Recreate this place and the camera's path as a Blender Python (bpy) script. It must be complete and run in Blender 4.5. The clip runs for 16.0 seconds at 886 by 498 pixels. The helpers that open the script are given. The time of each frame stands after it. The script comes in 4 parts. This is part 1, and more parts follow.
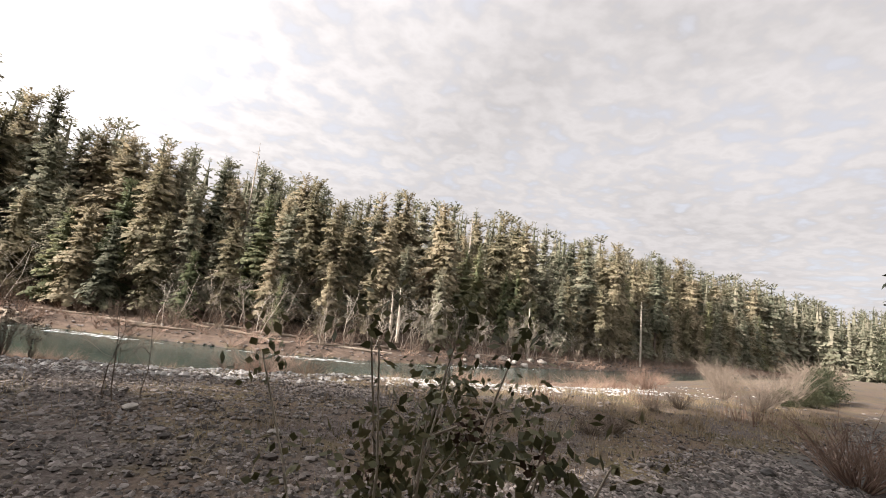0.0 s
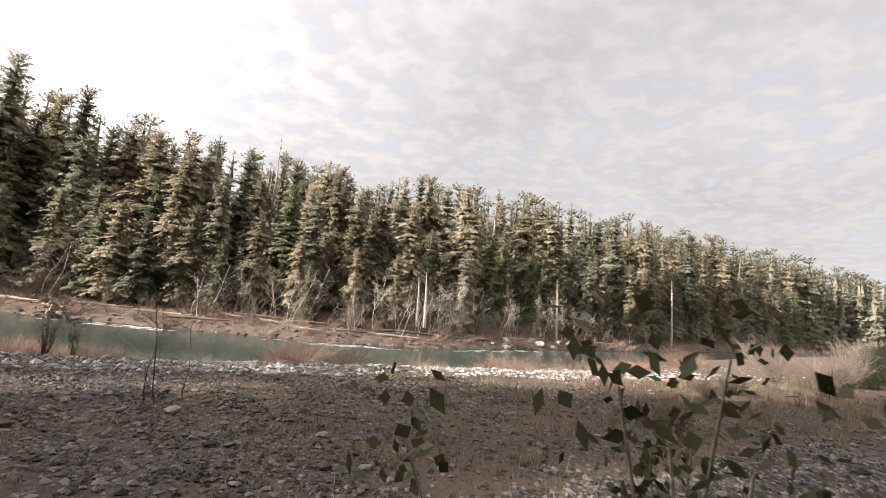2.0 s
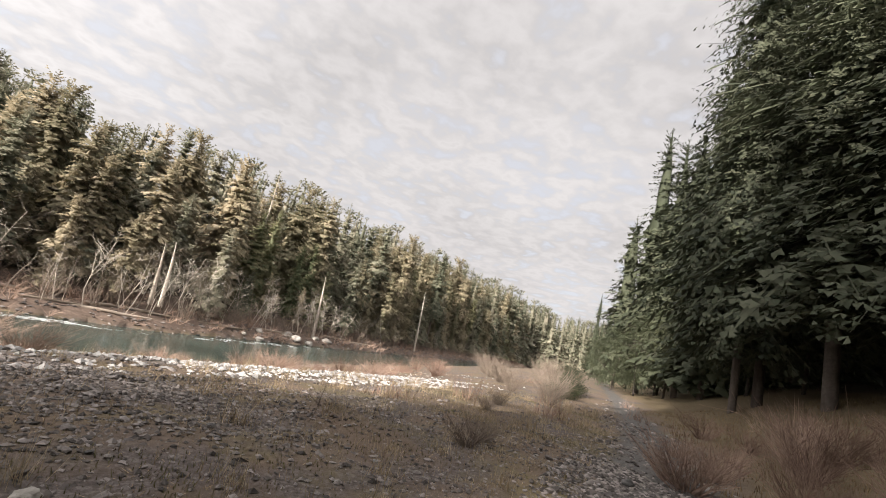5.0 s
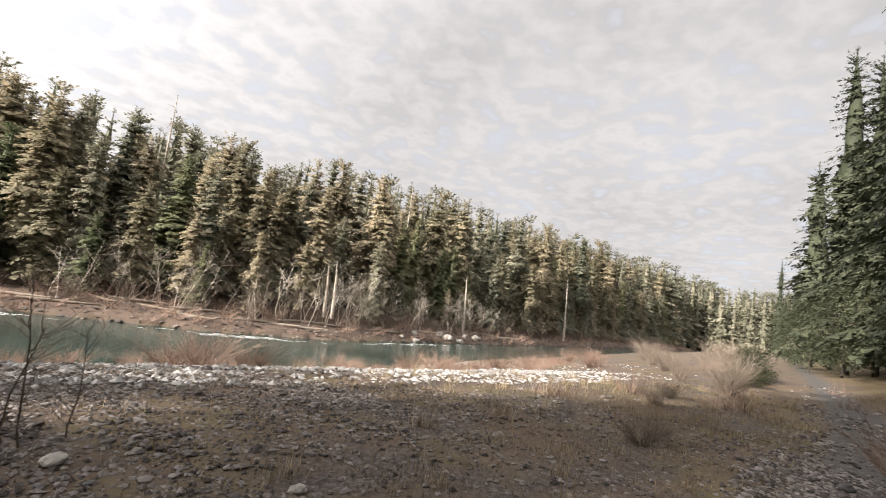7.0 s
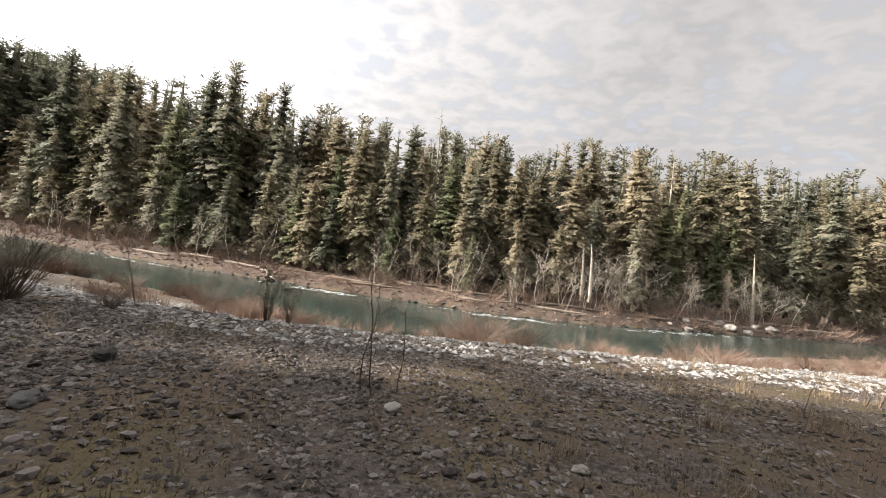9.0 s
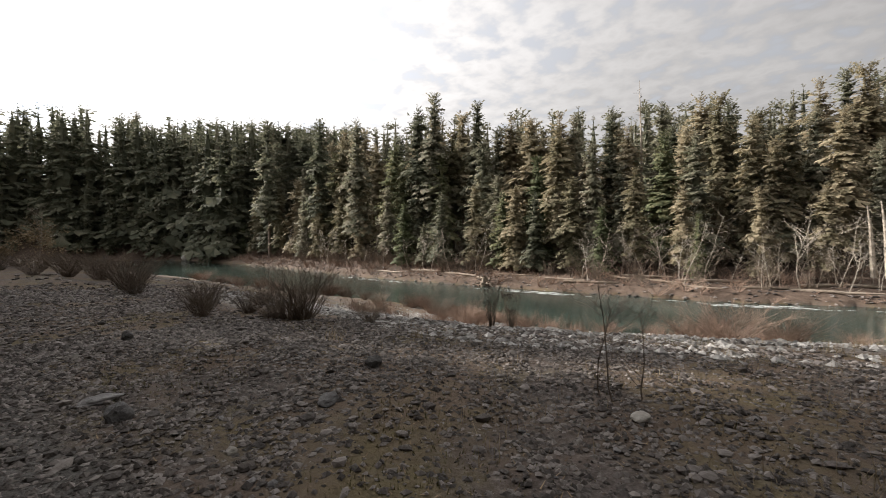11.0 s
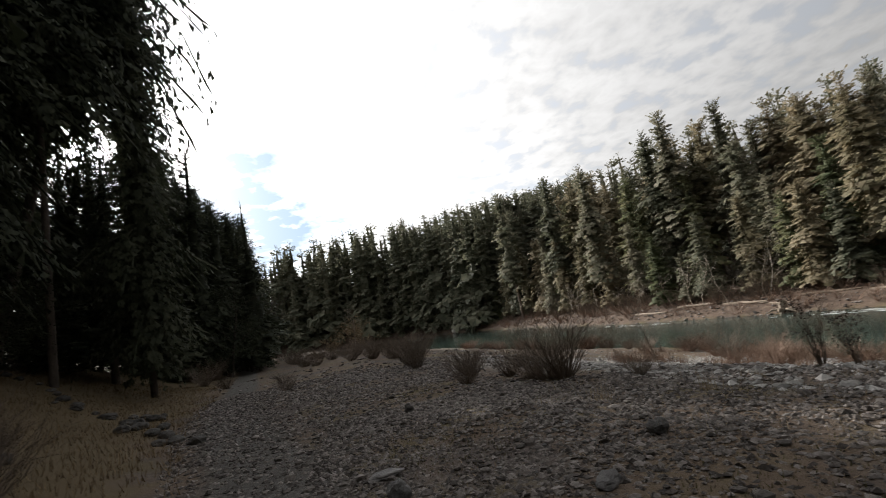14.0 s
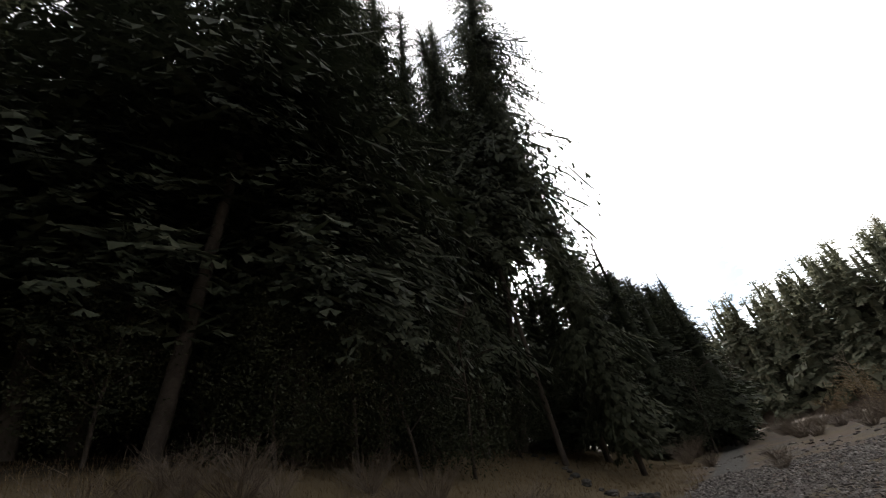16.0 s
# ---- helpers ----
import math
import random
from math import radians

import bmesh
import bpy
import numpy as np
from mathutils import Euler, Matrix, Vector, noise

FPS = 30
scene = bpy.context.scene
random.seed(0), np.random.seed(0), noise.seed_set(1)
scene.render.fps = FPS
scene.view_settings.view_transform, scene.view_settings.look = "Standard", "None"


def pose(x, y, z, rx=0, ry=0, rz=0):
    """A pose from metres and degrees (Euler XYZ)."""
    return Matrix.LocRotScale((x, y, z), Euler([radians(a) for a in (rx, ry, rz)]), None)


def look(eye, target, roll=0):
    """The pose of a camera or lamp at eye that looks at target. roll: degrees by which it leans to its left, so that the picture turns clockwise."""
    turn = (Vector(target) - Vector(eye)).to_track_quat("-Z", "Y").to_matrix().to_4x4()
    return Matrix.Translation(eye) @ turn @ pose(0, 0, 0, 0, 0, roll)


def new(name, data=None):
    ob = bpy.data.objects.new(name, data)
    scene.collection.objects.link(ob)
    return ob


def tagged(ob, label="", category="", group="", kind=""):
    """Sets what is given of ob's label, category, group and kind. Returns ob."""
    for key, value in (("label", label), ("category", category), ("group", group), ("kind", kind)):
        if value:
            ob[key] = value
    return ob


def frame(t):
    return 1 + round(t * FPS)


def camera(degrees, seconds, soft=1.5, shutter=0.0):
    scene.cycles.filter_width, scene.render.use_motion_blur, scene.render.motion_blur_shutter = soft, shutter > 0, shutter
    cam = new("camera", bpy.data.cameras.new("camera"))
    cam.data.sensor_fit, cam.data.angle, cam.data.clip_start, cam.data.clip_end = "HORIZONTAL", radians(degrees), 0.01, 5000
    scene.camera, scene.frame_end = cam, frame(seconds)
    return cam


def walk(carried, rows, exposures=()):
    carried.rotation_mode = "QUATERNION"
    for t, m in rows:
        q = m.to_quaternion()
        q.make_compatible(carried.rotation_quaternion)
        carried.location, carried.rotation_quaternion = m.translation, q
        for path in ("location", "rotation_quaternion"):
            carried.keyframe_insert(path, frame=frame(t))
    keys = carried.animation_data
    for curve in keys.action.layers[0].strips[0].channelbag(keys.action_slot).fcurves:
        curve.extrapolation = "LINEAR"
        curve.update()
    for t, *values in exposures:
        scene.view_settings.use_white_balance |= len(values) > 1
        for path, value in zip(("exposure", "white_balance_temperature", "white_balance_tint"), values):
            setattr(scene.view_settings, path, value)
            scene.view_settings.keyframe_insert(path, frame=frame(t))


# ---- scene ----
# ================= camera and walk =================
cam = camera(90.0, 16.0, soft=0.9, shutter=0.15)
# seconds, place, turn (degrees)
PATH = [
    (0.0, 0.00, -0.00, 1.60, 98.94, -7.79, 0.41),
    (0.5, -0.08, 0.00, 1.64, 99.27, -7.40, -0.12),
    (1.0, -0.16, 0.12, 1.65, 97.19, -7.37, -0.23),
    (1.5, -0.26, 0.18, 1.71, 98.00, -11.13, -1.26),
    (2.0, -0.37, 0.47, 1.66, 96.48, -6.41, 3.56),
    (2.5, -0.52, 0.82, 1.64, 97.36, -8.54, 0.25),
    (3.0, -0.67, 1.18, 1.59, 97.97, -11.05, -11.40),
    (3.5, -0.88, 1.65, 1.52, 96.03, -10.27, -17.92),
    (4.0, -1.03, 2.11, 1.37, 101.06, -14.03, -28.43),
    (6.5, -1.51, 1.76, 1.65, 99.65, -7.58, -18.84),
    (7.0, -1.56, 1.74, 1.64, 97.02, -8.51, -8.98),
    (7.5, -1.58, 1.74, 1.63, 94.90, -8.25, -0.89),
    (8.0, -1.62, 1.74, 1.61, 93.04, -8.10, 8.48),
    (10.5, -1.81, 1.62, 1.70, 88.08, -1.94, 41.45),
    (11.0, -1.85, 1.70, 1.67, 88.80, 0.47, 49.51),
    (11.5, -1.85, 1.67, 1.68, 90.35, 1.45, 58.24),
    (12.0, -1.89, 1.69, 1.70, 92.43, 1.78, 65.34),
    (12.5, -1.96, 1.76, 1.69, 93.31, 1.12, 66.42),
    (13.0, -2.28, 1.85, 1.62, 97.19, 2.73, 70.97),
    (13.5, -2.41, 1.94, 1.58, 97.92, 4.88, 72.17),
    (14.0, -2.42, 2.06, 1.57, 98.94, 10.84, 81.01),
    (14.5, -2.35, 2.23, 1.61, 102.28, 9.53, 100.91),
    (15.0, -2.17, 2.33, 1.61, 107.72, 13.29, 113.91),
    (15.5, -1.98, 2.42, 1.59, 111.83, 14.58, 126.07),
    (16.0, -1.82, 2.53, 1.55, 120.16, 13.38, 136.47),
]
EXPOSURES = [(0.0, 1.42, 6550, 15), (4.0, 1.42, 6550, 14), (8.0, 1.4, 6550, 13), (10.5, 0.9, 6500, 12), (11.5, 0.75, 6500, 12), (12.5, 0.58, 6450, 11),
             (14.0, 0.38, 6400, 10), (15.0, 0.7, 6400, 10), (16.0, 0.95, 6400, 10)]
walk(cam, [(t, pose(*p)) for t, *p in PATH], EXPOSURES)

# ================= world and sun =================
SUN_AZ, SUN_EL = 118.8, 22.9   # degrees to the left of +y, and above the horizon


def bearing(az, r=1.0):
    """x, y at r metres on a bearing, in degrees to the left of +y."""
    return -math.sin(radians(az)) * r, math.cos(radians(az)) * r


def nodes_of(owner):
    owner.use_nodes = True
    tree = owner.node_tree
    tree.nodes.clear()

    def n(kind, inputs=None, **props):
        nd = tree.nodes.new(kind)
        if "data_type" in props:
            nd.data_type, nd.blend_type = props["data_type"], props["blend_type"]
        if "operation" in props:
            nd.operation = props["operation"]
        if "use_clamp" in props:
            nd.use_clamp = props["use_clamp"]
        if "interpolation_type" in props:
            nd.interpolation_type = props["interpolation_type"]
        if "attribute_name" in props:
            nd.attribute_name = props["attribute_name"]
        for k, v in (inputs or {}).items():
            if isinstance(v, bpy.types.NodeSocket):
                tree.links.new(v, nd.inputs[k])
            else:
                nd.inputs[k].default_value = v
        return nd
    return n


def ramp(n, fac, stops):
    nd = n("ShaderNodeValToRGB", {"Fac": fac})
    els = nd.color_ramp.elements
    while len(els) < len(stops):
        els.new(0.5)
    for e, (p, c) in zip(els, stops):
        e.position, e.color = p, (*c, 1) if len(c) == 3 else c
    return nd.outputs["Color"]


def mixc(n, fac, a, b, blend="MIX"):
    nd = n("ShaderNodeMix", data_type="RGBA", blend_type=blend)
    for key, v in ((0, fac), (6, a), (7, b)):
        if isinstance(v, bpy.types.NodeSocket):
            nd.id_data.links.new(v, nd.inputs[key])
        else:
            nd.inputs[key].default_value = v if key == 0 else (*v, 1)
    return nd.outputs[2]


def mathn(n, op, a, b=0.0, c=0.0, clamp=False):
    nd = n("ShaderNodeMath", operation=op, use_clamp=clamp)
    for key, v in ((0, a), (1, b), (2, c)):
        if isinstance(v, bpy.types.NodeSocket):
            nd.id_data.links.new(v, nd.inputs[key])
        else:
            nd.inputs[key].default_value = v
    return nd.outputs[0]


def build_world():
    world = bpy.data.worlds.new("sky")
    scene.world = world
    n = nodes_of(world)
    nd = n("ShaderNodeTexSky")
    nd.sky_type, nd.sun_disc, nd.sun_elevation, nd.sun_rotation = "NISHITA", False, radians(SUN_EL), radians(-SUN_AZ)
    nd.air_density, nd.dust_density, nd.ozone_density = 1.0, 1.5, 1.5
    sky = nd.outputs[0]
    co = n("ShaderNodeTexCoord").outputs["Generated"]
    sep = n("ShaderNodeSeparateXYZ", {0: co})
    up = mathn(n, "ADD", mathn(n, "MAXIMUM", sep.outputs[2], 0.0), 0.16)
    flat = n("ShaderNodeCombineXYZ", {0: mathn(n, "DIVIDE", sep.outputs[0], up), 1: mathn(n, "DIVIDE", sep.outputs[1], up), 2: 0.0}).outputs[0]
    cells = n("ShaderNodeTexNoise", {"Vector": flat, "Scale": 8.5, "Detail": 4.5, "Roughness": 0.5, "Distortion": 0.15}).outputs[0]
    big = n("ShaderNodeTexNoise", {"Vector": flat, "Scale": 1.1, "Detail": 2.0, "Roughness": 0.5}).outputs[0]
    hx, hy = bearing(102, math.cos(radians(14)))
    wisp = n("ShaderNodeTexNoise", {"Vector": flat, "Scale": 2.2, "Detail": 5.0, "Roughness": 0.6}).outputs["Color"]
    bent = n("ShaderNodeVectorMath", {0: wisp, 1: (-0.5, -0.5, -0.5)}, operation="ADD").outputs[0]
    bent = n("ShaderNodeVectorMath", {0: bent, 1: (0.5, 0.5, 0.35)}, operation="MULTIPLY").outputs[0]
    bent = n("ShaderNodeVectorMath", {0: co, 1: bent}, operation="ADD").outputs[0]
    bent = n("ShaderNodeVectorMath", {0: bent}, operation="NORMALIZE").outputs[0]
    hole = n("ShaderNodeVectorMath", {0: bent, 1: (hx, hy, math.sin(radians(14)))}, operation="DOT_PRODUCT").outputs["Value"]
    hole = mathn(n, "MULTIPLY", mathn(n, "SUBTRACT", hole, 0.978), 60.0, clamp=True)
    fleece = mathn(n, "ADD", cells, mathn(n, "MULTIPLY", big, 0.45))
    cover = mathn(n, "SUBTRACT", fleece, mathn(n, "ADD", 0.53, mathn(n, "MULTIPLY", hole, 0.24)))
    cover = n("ShaderNodeMapRange", {0: cover, 1: -0.02, 2: 0.2, 3: 0.1, 4: 1.0}, interpolation_type="SMOOTHSTEP").outputs[0]
    cover = mathn(n, "MAXIMUM", mathn(n, "SUBTRACT", cover, mathn(n, "MULTIPLY", hole, 0.12)), 0.0)
    # clouds are brighter towards the sun, and a little darker in their thick middles
    sx, sy = bearing(SUN_AZ, math.cos(radians(SUN_EL)))
    dot = n("ShaderNodeVectorMath", {0: co, 1: (sx, sy, math.sin(radians(SUN_EL)))}, operation="DOT_PRODUCT").outputs["Value"]
    wide = mathn(n, "MULTIPLY", mathn(n, "MAXIMUM", mathn(n, "ADD", dot, 0.25), 0.0), 3.4)
    dot = mathn(n, "MAXIMUM", dot, 0.0)
    glow = mathn(n, "ADD", mathn(n, "MULTIPLY", mathn(n, "POWER", dot, 2.2), 11.0), mathn(n, "MULTIPLY", mathn(n, "POWER", dot, 24.0), 22.0))
    thick = n("ShaderNodeMapRange", {0: fleece, 1: 0.62, 2: 0.95, 3: 1.0, 4: 0.78}).outputs[0]
    level = mathn(n, "MULTIPLY", mathn(n, "ADD", glow, mathn(n, "ADD", wide, 3.75)), thick)
    cloud = n("ShaderNodeVectorMath", {0: (1.0, 0.985, 0.965), "Scale": level}, operation="SCALE").outputs[0]
    blue = n("ShaderNodeVectorMath", {0: sky, "Scale": 1.0}, operation="SCALE").outputs[0]
    grey = mixc(n, mathn(n, "SUBTRACT", 0.9, mathn(n, "MULTIPLY", hole, 0.5)), blue, (3.3, 3.38, 3.5))
    relief = n("ShaderNodeMapRange", {0: cells, 1: 0.38, 2: 0.62, 3: 0.72, 4: 1.06}).outputs[0]
    cloud = n("ShaderNodeVectorMath", {0: cloud, "Scale": relief}, operation="SCALE").outputs[0]
    grey = n("ShaderNodeVectorMath", {0: grey, "Scale": mathn(n, "ADD", 1.0, mathn(n, "MULTIPLY", mathn(n, "ADD", glow, wide), 0.17))}, operation="SCALE").outputs[0]
    grey = mixc(n, mathn(n, "MULTIPLY", hole, 0.9), grey, (3.2, 4.9, 7.0))
    col = mixc(n, cover, grey, cloud)
    disc = mathn(n, "MULTIPLY", mathn(n, "GREATER_THAN", dot, math.cos(radians(0.7))), 260.0)
    col = n("ShaderNodeVectorMath", {0: col, 1: n("ShaderNodeCombineXYZ", {0: disc, 1: disc, 2: disc}).outputs[0]}, operation="ADD").outputs[0]
    bg = n("ShaderNodeBackground", {"Color": col, "Strength": 0.085})
    n("ShaderNodeOutputWorld", {"Surface": bg.outputs[0]})


build_world()
sun = new("sun", bpy.data.lights.new("sun", "SUN"))
sun.data.energy, sun.data.angle, sun.data.color = 4.9, radians(0.6), (1.0, 0.945, 0.86)
sx_, sy_ = bearing(SUN_AZ, 100 * math.cos(radians(SUN_EL)))
sun.matrix_world = look((sx_, sy_, 100 * math.sin(radians(SUN_EL))), (0, 0, 0))


# ================= materials =================
def material(name, stops, scale=4.0, rough=0.9, bump=0.0, bump_scale=30.0, translucent=0.0, vary=0.25, fine=None, island=False, spec=0.3, speckle=0.0):
    """A surface whose colour wanders over the stops with a coarse and a fine noise, and from object to object."""
    m = bpy.data.materials.new(name)
    n = nodes_of(m)
    pos = n("ShaderNodeNewGeometry")
    co = n("ShaderNodeTexCoord").outputs["Object"]
    a = n("ShaderNodeTexNoise", {"Vector": co, "Scale": scale, "Detail": 5.0, "Roughness": 0.6}).outputs[0]
    b = n("ShaderNodeTexNoise", {"Vector": co, "Scale": (fine or scale * 9), "Detail": 3.0, "Roughness": 0.7}).outputs[0]
    fac = mathn(n, "ADD", mathn(n, "MULTIPLY", a, 0.65), mathn(n, "MULTIPLY", b, 0.35))
    rnd = pos.outputs["Random Per Island"] if island else n("ShaderNodeObjectInfo").outputs["Random"]
    fac = mathn(n, "ADD", fac, mathn(n, "MULTIPLY", mathn(n, "SUBTRACT", rnd, 0.5), vary))
    if speckle:
        fac = mathn(n, "ADD", fac, mathn(n, "MULTIPLY", mathn(n, "SUBTRACT", pos.outputs["Random Per Island"], 0.5), speckle))
    col = ramp(n, fac, stops)
    ins = {"Base Color": col, "Roughness": rough, "Specular IOR Level": spec}
    if bump:
        h = n("ShaderNodeTexNoise", {"Vector": co, "Scale": bump_scale, "Detail": 6.0, "Roughness": 0.65}).outputs[0]
        ins["Normal"] = n("ShaderNodeBump", {"Height": h, "Strength": bump, "Distance": 0.05}).outputs[0]
    surf = n("ShaderNodeBsdfPrincipled", ins).outputs[0]
    if translucent:
        tr = n("ShaderNodeBsdfTranslucent", {"Color": col}).outputs[0]
        surf = n("ShaderNodeMixShader", {0: translucent, 1: surf, 2: tr}).outputs[0]
    n("ShaderNodeOutputMaterial", {"Surface": surf})
    return m


M_FIR = material("fir_needles", [(0.25, (0.105, 0.113, 0.076)), (0.5, (0.202, 0.201, 0.139)), (0.75, (0.316, 0.283, 0.211))], 0.35, 0.75, translucent=0.4, vary=0.35, fine=3.0, speckle=0.4)
M_CEDAR = material("redwood_needles", [(0.25, (0.131, 0.123, 0.073)), (0.5, (0.246, 0.215, 0.139)), (0.75, (0.369, 0.309, 0.211))], 0.35, 0.75, translucent=0.4, vary=0.35, fine=3.0, speckle=0.4)
M_SPRUCE = material("spruce_needles", [(0.25, (0.088, 0.107, 0.054)), (0.5, (0.166, 0.180, 0.098)), (0.75, (0.281, 0.258, 0.151))], 0.4, 0.75, translucent=0.4, vary=0.3, fine=3.0, speckle=0.4)
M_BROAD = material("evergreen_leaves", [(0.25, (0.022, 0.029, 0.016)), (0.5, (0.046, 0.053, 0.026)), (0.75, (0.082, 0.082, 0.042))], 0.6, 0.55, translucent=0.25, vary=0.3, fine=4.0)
# M_FIR made darker: the shade of the near woods is in the colour
M_SHADEFIR = material("shaded_fir_needles", [(0.25, (0.025, 0.031, 0.018)), (0.5, (0.048, 0.056, 0.031)), (0.75, (0.078, 0.083, 0.051))], 0.35, 0.75, translucent=0.2, vary=0.35, fine=3.0, speckle=0.4)
M_BARK = material("bark", [(0.3, (0.07, 0.052, 0.040)), (0.55, (0.17, 0.135, 0.110)), (0.8, (0.30, 0.26, 0.22))], 1.2, 0.95, 0.6, 9.0)
# M_BARK with the shade under the trees put into its colour
M_SHADEBARK = material("shaded_bark", [(0.3, (0.032, 0.025, 0.020)), (0.55, (0.075, 0.060, 0.050)), (0.8, (0.14, 0.12, 0.10))], 1.2, 0.95, 0.6, 9.0)
M_PALEBARK = material("pale_bark", [(0.3, (0.24, 0.20, 0.16)), (0.55, (0.42, 0.37, 0.31)), (0.8, (0.58, 0.53, 0.46))], 1.0, 0.9, 0.3, 12.0)
M_TWIG = material("grey_twigs", [(0.3, (0.085, 0.065, 0.050)), (0.55, (0.17, 0.135, 0.105)), (0.8, (0.27, 0.22, 0.18))], 3.0, 0.95)
M_RUST = material("rust_twigs", [(0.3, (0.134, 0.086, 0.064)), (0.55, (0.245, 0.167, 0.126)), (0.8, (0.384, 0.285, 0.226))], 2.0, 0.95, vary=0.3)
M_DRY = material("dry_grass", [(0.3, (0.088, 0.059, 0.033)), (0.55, (0.176, 0.126, 0.070)), (0.8, (0.304, 0.228, 0.138))], 2.0, 0.95, translucent=0.2, island=True, vary=0.35)
M_STRAW = material("straw", [(0.3, (0.17, 0.125, 0.075)), (0.55, (0.30, 0.235, 0.15)), (0.8, (0.46, 0.38, 0.27))], 2.0, 0.95, translucent=0.2, island=True, vary=0.35)
M_MOSSGRASS = material("mossy_grass", [(0.3, (0.066, 0.063, 0.026)), (0.55, (0.132, 0.117, 0.055)), (0.8, (0.238, 0.193, 0.121))], 2.0, 0.95, translucent=0.2, island=True, vary=0.35)
M_STONE = material("river_stone", [(0.2, (0.049, 0.041, 0.036)), (0.5, (0.120, 0.103, 0.092)), (0.8, (0.233, 0.206, 0.188))], 5.0, 0.75, 0.35, 40.0, island=True, vary=0.8)
M_STONE_ONE = material("river_stone_single", [(0.25, (0.064, 0.060, 0.057)), (0.5, (0.132, 0.126, 0.124)), (0.8, (0.255, 0.242, 0.235))], 5.0, 0.8, 0.35, 40.0, vary=0.6)
M_COBBLE = material("pale_cobble", [(0.25, (0.174, 0.167, 0.158)), (0.5, (0.317, 0.305, 0.286)), (0.8, (0.491, 0.475, 0.451))], 2.0, 0.8, 0.3, 20.0, island=True, vary=0.5)
M_DARKROCK = material("dark_rock", [(0.3, (0.035, 0.033, 0.031)), (0.55, (0.085, 0.080, 0.075)), (0.8, (0.18, 0.17, 0.16))], 4.0, 0.85, 0.5, 18.0)
M_PALEROCK = material("pale_rock", [(0.3, (0.20, 0.185, 0.16)), (0.55, (0.34, 0.315, 0.28)), (0.8, (0.52, 0.49, 0.45))], 1.5, 0.85, 0.5, 8.0)
M_DRIFT = material("driftwood", [(0.3, (0.168, 0.133, 0.098)), (0.55, (0.280, 0.231, 0.182)), (0.8, (0.392, 0.343, 0.287))], 1.5, 0.9, 0.4, 14.0)
M_SHRUBLEAF = material("shrub_leaves", [(0.3, (0.046, 0.048, 0.021)), (0.55, (0.102, 0.101, 0.048)), (0.8, (0.194, 0.173, 0.096))], 3.0, 0.6, translucent=0.25, island=True, vary=0.4)
M_DEADLEAF = material("dead_leaves", [(0.3, (0.035, 0.022, 0.016)), (0.6, (0.085, 0.055, 0.040)), (0.8, (0.15, 0.10, 0.07))], 3.0, 0.9, island=True)
M_LITTER = material("leaf_litter", [(0.25, (0.050, 0.032, 0.020)), (0.5, (0.140, 0.095, 0.058)), (0.8, (0.300, 0.225, 0.140))], 1.2, 0.95, island=True, vary=0.7)
M_FOAM = material("foam", [(0.3, (0.45, 0.47, 0.46)), (0.7, (0.8, 0.82, 0.82))], 2.0, 0.7)


